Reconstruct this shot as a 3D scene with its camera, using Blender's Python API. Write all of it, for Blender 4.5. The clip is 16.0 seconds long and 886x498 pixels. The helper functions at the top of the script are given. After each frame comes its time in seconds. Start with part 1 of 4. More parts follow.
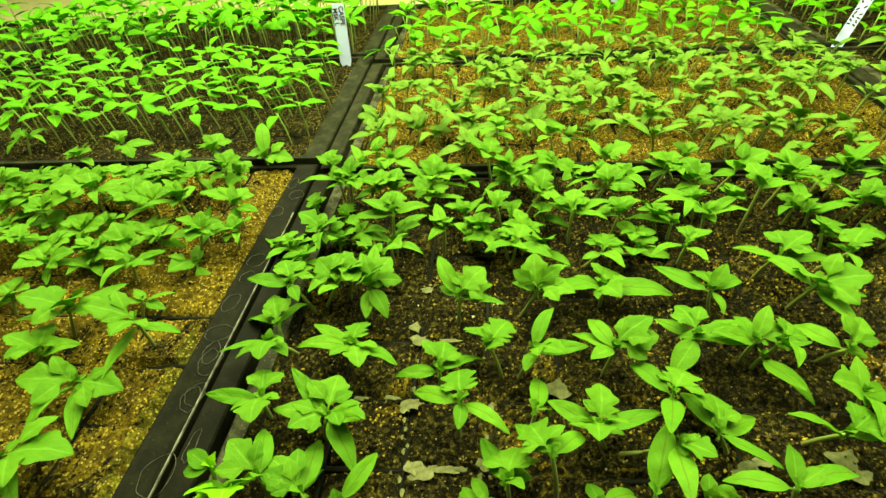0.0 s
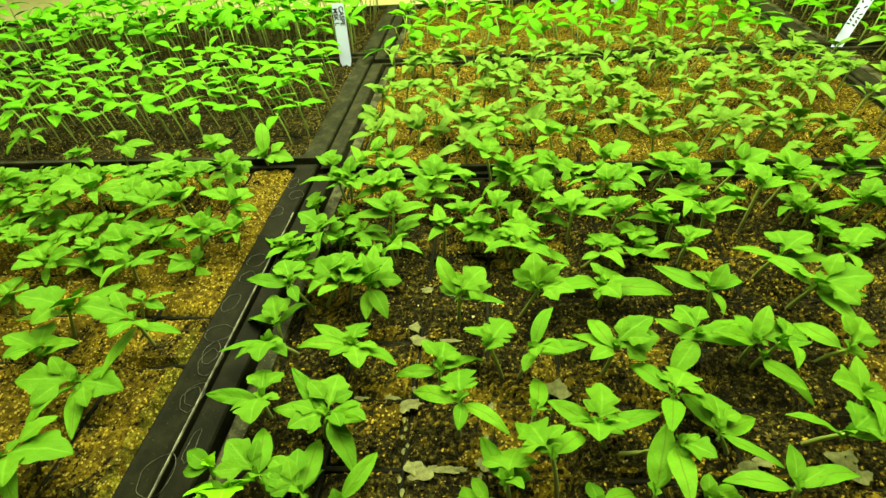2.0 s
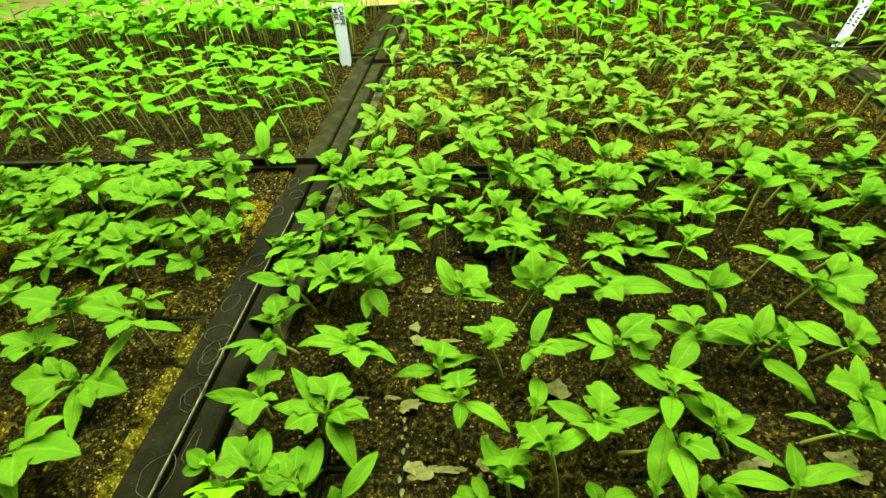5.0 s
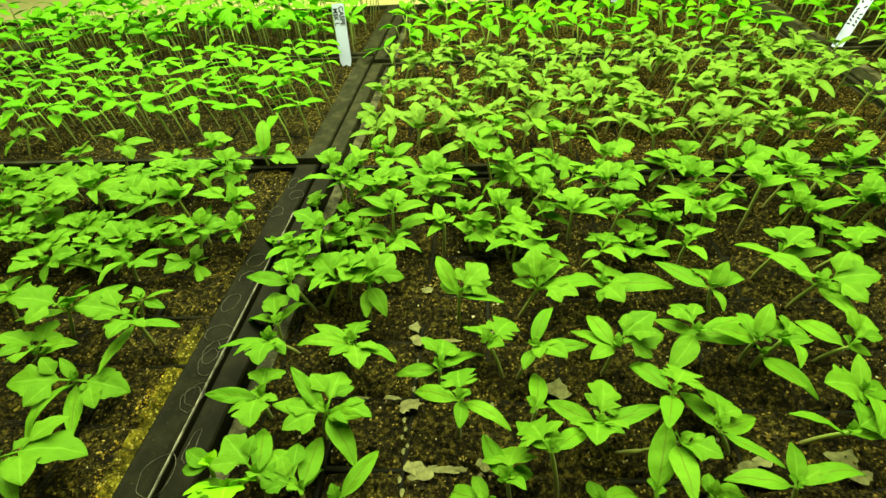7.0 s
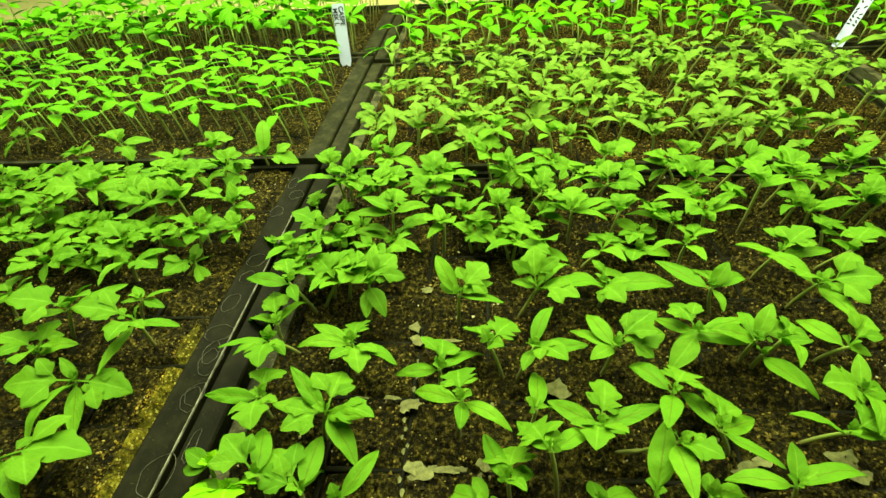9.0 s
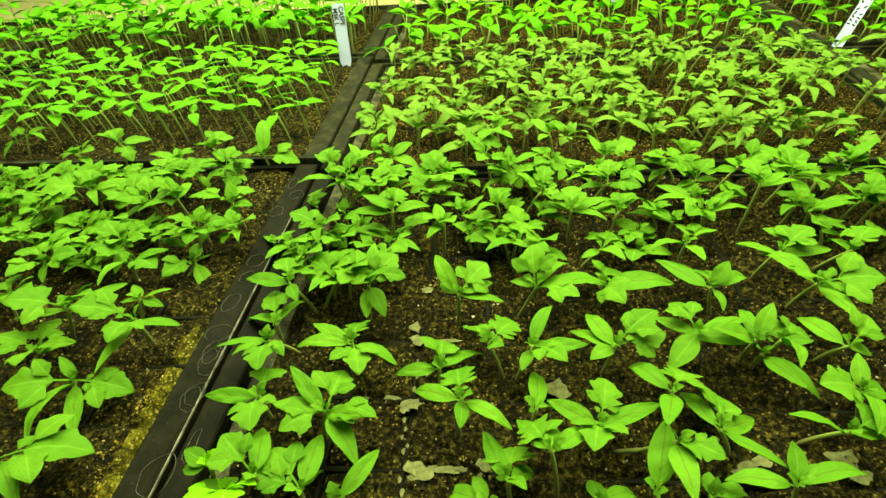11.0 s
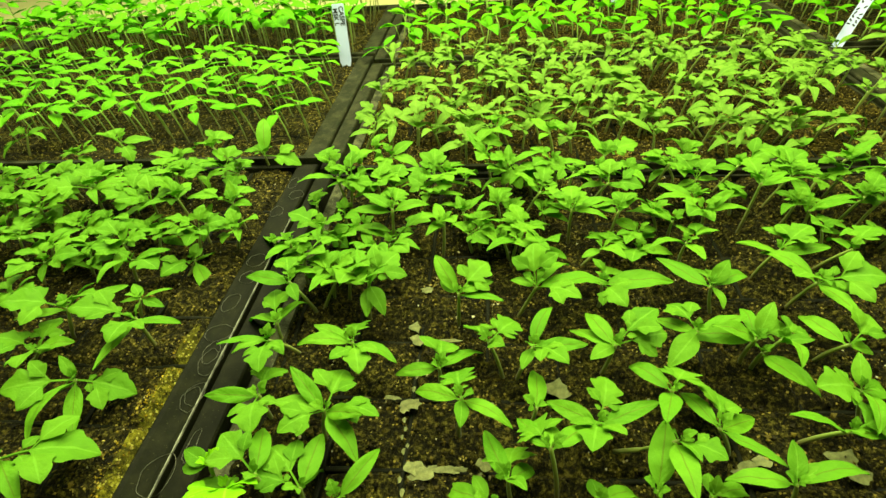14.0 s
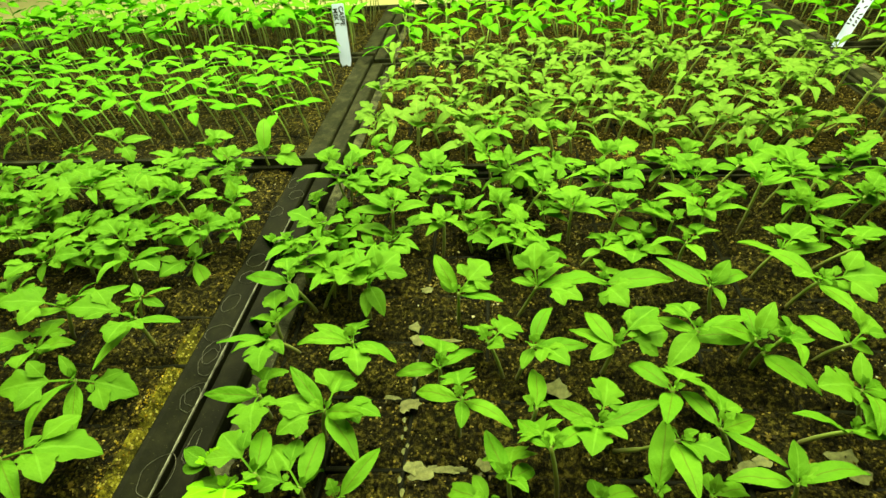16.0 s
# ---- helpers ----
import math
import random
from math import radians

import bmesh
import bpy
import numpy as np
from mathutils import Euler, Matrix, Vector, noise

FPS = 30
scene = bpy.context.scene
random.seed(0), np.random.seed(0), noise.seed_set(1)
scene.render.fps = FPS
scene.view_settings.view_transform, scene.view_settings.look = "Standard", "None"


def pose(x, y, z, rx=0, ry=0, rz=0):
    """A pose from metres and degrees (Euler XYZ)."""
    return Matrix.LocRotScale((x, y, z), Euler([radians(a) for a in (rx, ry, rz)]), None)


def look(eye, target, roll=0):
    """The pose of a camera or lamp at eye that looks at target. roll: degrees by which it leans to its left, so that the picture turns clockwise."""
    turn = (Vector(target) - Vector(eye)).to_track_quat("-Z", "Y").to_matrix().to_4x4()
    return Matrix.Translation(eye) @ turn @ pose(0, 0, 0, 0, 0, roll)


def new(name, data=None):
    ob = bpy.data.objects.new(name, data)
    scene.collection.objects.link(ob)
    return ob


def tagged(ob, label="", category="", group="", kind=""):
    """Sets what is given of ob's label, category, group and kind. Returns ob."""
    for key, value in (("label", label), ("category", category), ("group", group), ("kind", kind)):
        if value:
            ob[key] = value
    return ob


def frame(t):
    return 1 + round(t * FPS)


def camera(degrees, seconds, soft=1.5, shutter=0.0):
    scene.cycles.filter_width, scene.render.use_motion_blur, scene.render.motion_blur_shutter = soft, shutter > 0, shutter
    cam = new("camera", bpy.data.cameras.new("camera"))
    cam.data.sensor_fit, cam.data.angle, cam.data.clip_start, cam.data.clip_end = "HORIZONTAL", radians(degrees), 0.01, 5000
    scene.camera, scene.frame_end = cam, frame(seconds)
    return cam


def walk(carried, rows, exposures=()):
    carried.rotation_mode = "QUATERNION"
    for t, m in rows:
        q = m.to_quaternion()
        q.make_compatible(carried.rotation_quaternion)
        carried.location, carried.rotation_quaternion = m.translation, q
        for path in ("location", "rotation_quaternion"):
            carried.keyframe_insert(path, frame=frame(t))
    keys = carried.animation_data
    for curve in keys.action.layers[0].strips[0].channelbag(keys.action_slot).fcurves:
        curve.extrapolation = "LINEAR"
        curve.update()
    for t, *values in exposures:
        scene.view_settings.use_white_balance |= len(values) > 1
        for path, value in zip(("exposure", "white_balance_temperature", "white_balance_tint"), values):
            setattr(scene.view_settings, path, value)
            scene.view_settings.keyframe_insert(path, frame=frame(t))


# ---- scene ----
# The camera stands still on its mount above the bench
EYE = Vector((0.1602, -0.4112, 0.2386))
AIM = EYE + Vector((-0.09561, 0.77281, -0.62739))
cam = camera(80.14, 16.0, soft=1.5)
walk(cam, [(0.0, look(EYE, AIM, -4.529)), (16.0, look(EYE, AIM, -4.529))])

# ---- light: long grow lamps hung over the bench, in a pale room ----
world = bpy.data.worlds.new("room_air")
scene.world = world
world.use_nodes = True
world.node_tree.nodes["Background"].inputs[0].default_value = (0.8, 0.9, 0.55, 1)
world.node_tree.nodes["Background"].inputs[1].default_value = 0.05
scene.view_settings.exposure = 0.0


def grow_lamp(x, y, z, sx, sy, watts, colour):
    data = bpy.data.lights.new("grow_lamp", "AREA")
    data.shape, data.size, data.size_y, data.energy, data.color = "RECTANGLE", sx, sy, watts, colour
    ob = new("grow_lamp", data)
    ob.location = (x, y, z)
    return ob


grow_lamp(-0.36, 0.52, 0.66, 1.3, 0.45, 16.8, (0.96, 1.0, 0.60))
grow_lamp(0.34, 0.04, 0.76, 1.2, 0.60, 27.8, (0.96, 1.0, 0.60))


# ---- materials ----
def shader(name):
    m = bpy.data.materials.new(name)
    m.use_nodes = True
    nt = m.node_tree
    return m, nt, nt.nodes["Principled BSDF"]


def node(nt, kind, **ins):
    n = nt.nodes.new(kind)
    for k, v in ins.items():
        n.inputs[k.replace("_", " ")].default_value = v
    return n


def ramp(nt, src, stops):
    n = nt.nodes.new("ShaderNodeValToRGB")
    el = n.color_ramp.elements
    while len(el) < len(stops):
        el.new(0.5)
    for e, (p, c) in zip(el, stops):
        e.position, e.color = p, (*c, 1)
    nt.links.new(src, n.inputs[0])
    return n.outputs[0]


def mixc(nt, fac, a, b, mode="MIX"):
    n = nt.nodes.new("ShaderNodeMix")
    n.data_type, n.blend_type = "RGBA", mode
    for sock, v in ((n.inputs[0], fac), (n.inputs[6], a), (n.inputs[7], b)):
        if hasattr(v, "links"):
            nt.links.new(v, sock)
        else:
            sock.default_value = v if isinstance(v, (int, float)) else (*v, 1)
    return n.outputs[2]


def math_node(nt, op, a, b=0.0):
    n = nt.nodes.new("ShaderNodeMath")
    n.operation = op
    for sock, v in zip(n.inputs, (a, b)):
        if hasattr(v, "links"):
            nt.links.new(v, sock)
        else:
            sock.default_value = v
    return n.outputs[0]


def noise_tex(nt, scale, detail=4, rough=0.6, space="Object"):
    tc = nt.nodes.new("ShaderNodeTexCoord")
    n = node(nt, "ShaderNodeTexNoise", Scale=scale, Detail=detail, Roughness=rough)
    nt.links.new(tc.outputs[space], n.inputs["Vector"])
    return n.outputs["Fac"]


def bump(nt, bsdf, height, strength, distance):
    b = node(nt, "ShaderNodeBump", Strength=strength, Distance=distance)
    nt.links.new(height, b.inputs["Height"])
    nt.links.new(b.outputs[0], bsdf.inputs["Normal"])


def leaf_material(name, body, pale, rib, rib_amount, through_amount):
    m, nt, p = shader(name)
    uv = nt.nodes.new("ShaderNodeUVMap")
    sep = nt.nodes.new("ShaderNodeSeparateXYZ")
    nt.links.new(uv.outputs[0], sep.inputs[0])
    across = math_node(nt, "ABSOLUTE", math_node(nt, "SUBTRACT", sep.outputs[0], 0.5))
    info = nt.nodes.new("ShaderNodeObjectInfo")
    c = mixc(nt, info.outputs["Random"], body, pale)
    c = mixc(nt, math_node(nt, "MULTIPLY", noise_tex(nt, 6.0, 3), 0.55), c, tuple(v * 0.5 for v in body))
    # side veins run out slantwise from the midrib
    slant = math_node(nt, "SINE", math_node(nt, "MULTIPLY", math_node(nt, "SUBTRACT", sep.outputs[1], math_node(nt, "MULTIPLY", across, 0.6)), 46.0))
    vein = math_node(nt, "MULTIPLY", math_node(nt, "GREATER_THAN", slant, 0.92), 0.12)
    c = mixc(nt, vein, c, pale)
    ribm = math_node(nt, "MULTIPLY", math_node(nt, "LESS_THAN", across, 0.035), rib_amount)
    c = mixc(nt, ribm, c, rib)
    nt.links.new(c, p.inputs["Base Color"])
    p.inputs["Roughness"].default_value = 0.55
    p.inputs["Specular IOR Level"].default_value = 0.10
    bump(nt, p, math_node(nt, "ADD", noise_tex(nt, 25, 3), math_node(nt, "MULTIPLY", slant, 0.06)), 0.5, 0.0010)
    tr = nt.nodes.new("ShaderNodeBsdfTranslucent")
    nt.links.new(c, tr.inputs[0])
    mx = nt.nodes.new("ShaderNodeMixShader")
    mx.inputs[0].default_value = through_amount
    nt.links.new(p.outputs[0], mx.inputs[1])
    nt.links.new(tr.outputs[0], mx.inputs[2])
    nt.links.new(mx.outputs[0], nt.nodes["Material Output"].inputs[0])
    return m


LEAF = leaf_material("tomato_leaf", (0.148, 0.41, 0.016), (0.235, 0.55, 0.024), (0.28, 0.62, 0.05), 0.4, 0.45)
MILD = leaf_material("pale_tomato_leaf", (0.180, 0.395, 0.028), (0.265, 0.51, 0.045), (0.34, 0.54, 0.07), 0.4, 0.42)
COTY = leaf_material("cotyledon_leaf", (0.158, 0.45, 0.016), (0.245, 0.58, 0.024), (0.15, 0.19, 0.02), 0.5, 0.45)
BRIGHT = leaf_material("young_cotyledon", (0.135, 0.50, 0.004), (0.21, 0.62, 0.006), (0.28, 0.80, 0.02), 0.4, 0.45)
PALE = leaf_material("yellowed_leaf", (0.24, 0.70, 0.006), (0.34, 0.76, 0.01), (0.4, 0.75, 0.04), 0.5, 0.3)


def stem_material(name, low, high):
    m, nt, p = shader(name)
    tc = nt.nodes.new("ShaderNodeTexCoord")
    sep = nt.nodes.new("ShaderNodeSeparateXYZ")
    nt.links.new(tc.outputs["Generated"], sep.inputs[0])
    c = ramp(nt, math_node(nt, "ADD", sep.outputs[2], math_node(nt, "MULTIPLY", noise_tex(nt, 300), 0.2)), [(0.35, low), (0.95, high)])
    nt.links.new(c, p.inputs["Base Color"])
    p.inputs["Roughness"].default_value = 0.6
    p.inputs["Sheen Weight"].default_value = 0.08
    bump(nt, p, noise_tex(nt, 1500, 2), 0.5, 0.0005)
    return m


STEM = stem_material("tomato_stem", (0.13, 0.11, 0.020), (0.21, 0.32, 0.03))
THIN_STEM = stem_material("young_stem", (0.15, 0.16, 0.03), (0.22, 0.40, 0.03))


def soil_material(name, dark, mid, high, fleck, amount):
    m, nt, p = shader(name)
    c = ramp(nt, noise_tex(nt, 290, 7, 0.8), [(0.43, dark), (0.52, mid), (0.61, high)])
    blotch = ramp(nt, noise_tex(nt, 42, 5, 0.65), [(0.40, (0, 0, 0)), (0.62, (1, 1, 1))])
    c = mixc(nt, math_node(nt, "MULTIPLY", blotch, 0.68), c, dark)
    tc = nt.nodes.new("ShaderNodeTexCoord")
    v = node(nt, "ShaderNodeTexVoronoi", Scale=620.0)
    nt.links.new(tc.outputs["Object"], v.inputs["Vector"])
    sep = nt.nodes.new("ShaderNodeSeparateColor")
    nt.links.new(v.outputs["Color"], sep.inputs[0])
    spot = math_node(nt, "MULTIPLY", math_node(nt, "GREATER_THAN", sep.outputs[0], 1 - amount), math_node(nt, "LESS_THAN", v.outputs["Distance"], 0.45))
    c = mixc(nt, spot, c, fleck)
    nt.links.new(c, p.inputs["Base Color"])
    p.inputs["Roughness"].default_value = 0.75
    p.inputs["Specular IOR Level"].default_value = 0.10
    bump(nt, p, noise_tex(nt, 290, 7, 0.8), 1.0, 0.010)
    return m


SOIL = soil_material("damp_peat", (0.008, 0.0070, 0.0010), (0.052, 0.046, 0.0054), (0.32, 0.27, 0.036), (0.50, 0.39, 0.055), 0.06)
GOLD_SOIL = soil_material("half_dry_peat", (0.012, 0.009, 0.0012), (0.085, 0.064, 0.006), (0.36, 0.27, 0.030), (0.60, 0.46, 0.065), 0.12)
DRY_SOIL = soil_material("dry_peat", (0.09, 0.060, 0.003), (0.33, 0.24, 0.010), (0.62, 0.46, 0.022), (0.85, 0.68, 0.09), 0.25)
CRUST = soil_material("algal_crust", (0.06, 0.057, 0.004), (0.28, 0.26, 0.014), (0.56, 0.53, 0.035), (0.7, 0.66, 0.10), 0.2)


def crumb_material(name, stops, rough=0.75):
    m, nt, p = shader(name)
    geo = nt.nodes.new("ShaderNodeNewGeometry")
    c = ramp(nt, geo.outputs["Random Per Island"], stops)
    c = mixc(nt, math_node(nt, "MULTIPLY", noise_tex(nt, 1800, 2), 0.4), c, tuple(v * 0.5 for v in stops[0][1]))
    nt.links.new(c, p.inputs["Base Color"])
    p.inputs["Roughness"].default_value = rough
    p.inputs["Specular IOR Level"].default_value = 0.12
    return m


FLECK = crumb_material("vermiculite", [(0.0, (0.08, 0.06, 0.006)), (0.5, (0.26, 0.20, 0.022)), (0.85, (0.50, 0.41, 0.08)), (1.0, (0.8, 0.76, 0.42))], 0.45)
DRY = crumb_material("dry_peat_crumbs", [(0.0, (0.16, 0.105, 0.005)), (0.25, (0.36, 0.25, 0.010)), (0.75, (0.62, 0.45, 0.018)), (1.0, (0.80, 0.62, 0.08))], 0.9)
DAMP = crumb_material("damp_peat_crumbs", [(0.0, (0.007, 0.006, 0.0008)), (0.6, (0.034, 0.027, 0.003)), (1.0, (0.15, 0.115, 0.012))], 0.7)


def plastic_material(name, base, dust, dusty):
    m, nt, p = shader(name)
    f = ramp(nt, noise_tex(nt, 60, 6, 0.7), [(0.45, (0, 0, 0)), (0.75, (1, 1, 1))])
    c = mixc(nt, math_node(nt, "MULTIPLY", f, dusty), base, dust)
    specks = math_node(nt, "GREATER_THAN", noise_tex(nt, 700, 1), 0.72)
    c = mixc(nt, math_node(nt, "MULTIPLY", specks, 0.5), c, dust)
    nt.links.new(c, p.inputs["Base Color"])
    p.inputs["Roughness"].default_value = 0.62
    p.inputs["Specular IOR Level"].default_value = 0.06
    bump(nt, p, noise_tex(nt, 400, 4), 0.12, 0.001)
    return m


PLASTIC = plastic_material("black_tray_plastic", (0.0060, 0.0068, 0.0022), (0.060, 0.060, 0.022), 0.20)
DUSTY_PLASTIC = plastic_material("dusty_tray_plastic", (0.016, 0.018, 0.007), (0.12, 0.12, 0.05), 0.40)
CELL_PLASTIC = plastic_material("dusty_cell_plastic", (0.022, 0.025, 0.010), (0.26, 0.26, 0.12), 0.6)


def plain_material(name, a, b, scale, rough, strength=0.2):
    m, nt, p = shader(name)
    nt.links.new(ramp(nt, noise_tex(nt, scale, 5), [(0.3, a), (0.7, b)]), p.inputs["Base Color"])
    p.inputs["Roughness"].default_value = rough
    bump(nt, p, noise_tex(nt, scale * 6, 4), strength, 0.002)
    return m


# pale colour that stands in for the highlight along a rim's edge
RIM_GLINT = plain_material("rim_glint_plastic", (0.03, 0.032, 0.018), (0.38, 0.39, 0.25), 160, 0.45)
BENCH = plain_material("cream_bench_board", (0.42, 0.42, 0.15), (0.49, 0.49, 0.19), 9, 0.55)
WALL = plain_material("pale_wall_paint", (0.74, 0.74, 0.60), (0.80, 0.80, 0.66), 3, 0.8)
FLOOR = plain_material("concrete_floor", (0.26, 0.26, 0.22), (0.36, 0.35, 0.30), 5, 0.8)
FLAKE = plain_material("dry_paper_flake", (0.085, 0.093, 0.024), (0.23, 0.25, 0.070), 260, 0.8, 0.5)
STAIN = plain_material("mineral_stain", (0.03, 0.03, 0.018), (0.15, 0.15, 0.09), 500, 0.7)
LABEL = plain_material("white_label_plastic", (0.50, 0.61, 0.82), (0.58, 0.68, 0.90), 40, 0.4, 0.05)
INK = plain_material("black_marker_ink", (0.012, 0.012, 0.014), (0.02, 0.02, 0.022), 200, 0.6, 0.0)


# ---- mesh helpers ----
def mesh_of(name, verts, faces, material, smooth=False, uvs=None):
    me = bpy.data.meshes.new(name)
    me.from_pydata(verts, [], faces)
    me.materials.append(material)
    if smooth:
        me.polygons.foreach_set("use_smooth", [True] * len(me.polygons))
    if uvs is not None:
        layer = me.uv_layers.new(name="UVMap")
        index = np.empty(len(me.loops), dtype=np.int32)
        me.loops.foreach_get("vertex_index", index)
        layer.data.foreach_set("uv", np.asarray(uvs, dtype=np.float32)[index].ravel())
    me.update()
    return me


def part(name, me, parent, label="", m=None):
    ob = new(name, me)
    ob.parent = parent
    if m is not None:
        ob.matrix_basis = m
    return tagged(ob, label)


def box(x0, y0, z0, x1, y1, z1):
    v = [(x, y, z) for z in (z0, z1) for y in (y0, y1) for x in (x0, x1)]
    return v, [(0, 2, 3, 1), (4, 5, 7, 6), (0, 1, 5, 4), (2, 6, 7, 3), (0, 4, 6, 2), (1, 3, 7, 5)]


def slab(name, b, material, label, kind="structure", category=""):
    ob = new(name, mesh_of(name, *box(*b), material))
    return tagged(ob, label, category, "", kind)


# ---- the room and the bench ----
slab("floor", (-2.0, -2.0, -0.95, 2.0, 2.0, -0.90), FLOOR, "grey concrete floor under the bench")
slab("wall_north", (-2.0, 2.0, -0.95, 2.0, 2.1, 1.7), WALL, "pale painted wall behind the bench")
slab("wall_south", (-2.0, -2.1, -0.95, 2.0, -2.0, 1.7), WALL, "pale painted wall of the grow room")
slab("wall_east", (2.0, -2.1, -0.95, 2.1, 2.1, 1.7), WALL, "pale painted wall of the grow room")
slab("wall_west", (-2.1, -2.1, -0.95, -2.0, 2.1, 1.7), WALL, "pale painted wall of the grow room")
slab("ceiling", (-2.1, -2.1, 1.7, 2.1, 2.1, 1.8), WALL, "plain pale ceiling of the grow room")
bench = tagged(new("bench"), "cream painted bench that carries the seed trays", "bench")
BENCH_Z = -0.062
part("bench_top", mesh_of("bench_top", *box(-1.3, -0.75, BENCH_Z - 0.03, 1.3, 1.5, BENCH_Z), BENCH), bench)
for bx in (-1.2, 1.2):
    for by in (-0.65, 1.4):
        part("leg", mesh_of("leg", *box(bx - 0.03, by - 0.03, -0.90, bx + 0.03, by + 0.03, BENCH_Z - 0.03), BENCH), bench)


# ---- seed trays ----
PITCH = 0.0406
RIM = ((0.0, -0.014), (0.0, -0.0012), (0.0012, 0.0), (0.0142, 0.0), (0.0152, -0.0012), (0.0160, -0.009), (0.0192, -0.009), (0.0198, -0.0036), (0.0208, -0.0028), (0.0290, -0.0030), (0.0300, -0.012))
FLAT = ((0.0, -0.014), (0.0, -0.0012), (0.0012, 0.0), (0.004, -0.0004), (0.0160, -0.0004), (0.0186, 0.0), (0.0196, -0.0008), (0.0205, -0.004), (0.021, -0.007), (0.022, -0.009), (0.024, -0.012))


class Plan:
    """One tray's outline, the first lines of its cells, and how full of soil it is."""

    def __init__(self, x0, y0, x1, y1, cx, cy, pitch, fill, seed, slim=0.3):
        self.slim, self.inset, self.far = slim, *((0.0215, 1.0) if x0 < 0 else (0.0292, 0.4))
        self.x0, self.y0, self.x1, self.y1, self.cx, self.cy, self.pitch, self.fill, self.seed = x0, y0, x1, y1, cx, cy, pitch, fill, seed

    def soil(self, x, y):
        u, v = ((x - self.cx) / self.pitch) % 1.0 - 0.5, ((y - self.cy) / self.pitch) % 1.0 - 0.5
        m = max(abs(u), abs(v))
        dip = min(1.0, max(0.0, (m - 0.40) / 0.08))
        low = noise.noise((x * 30, y * 30, self.seed))
        fine = noise.noise((x * 160, y * 160, self.seed + 5.0)) + 0.6 * noise.noise((x * 420, y * 420, self.seed + 9.0))
        return -0.0035 + self.fill + 0.0026 * low + 0.0019 * fine - 0.0062 * dip * (0.75 - 0.7 * low)


PLANS = dict(
    front=Plan(0.0015, -0.36, 0.545, -0.0095, 0.0346, -0.0376, PITCH, 0.0, 1.0),
    middle=Plan(0.0015, 0.000, 0.545, 0.269, 0.0346, 0.0085, PITCH, 0.0006, 2.0),
    back=Plan(0.0015, 0.283, 0.545, 0.552, 0.0346, 0.2965, PITCH, 0.0, 3.0),
    left_front=Plan(-0.60, -0.36, -0.0015, 0.008, -0.024, -0.0195, PITCH, 0.0012, 4.0),
    left_middle=Plan(-0.60, 0.020, -0.0015, 0.298, -0.0195, 0.0335, 0.0250, -0.002, 5.0),
    left_back=Plan(-0.60, 0.310, -0.0015, 0.556, -0.0195, 0.3235, 0.0268, -0.003, 6.0),
    far_left=Plan(-1.15, 0.200, -0.606, 0.560, -0.63, 0.2235, 0.0268, -0.003, 9.0),
    right_middle=Plan(0.550, 0.000, 1.09, 0.269, 0.5680, 0.0085, PITCH, 0.0006, 7.0),
    right_back=Plan(0.550, 0.283, 1.09, 0.552, 0.5680, 0.2965, PITCH, 0.0, 8.0),
)


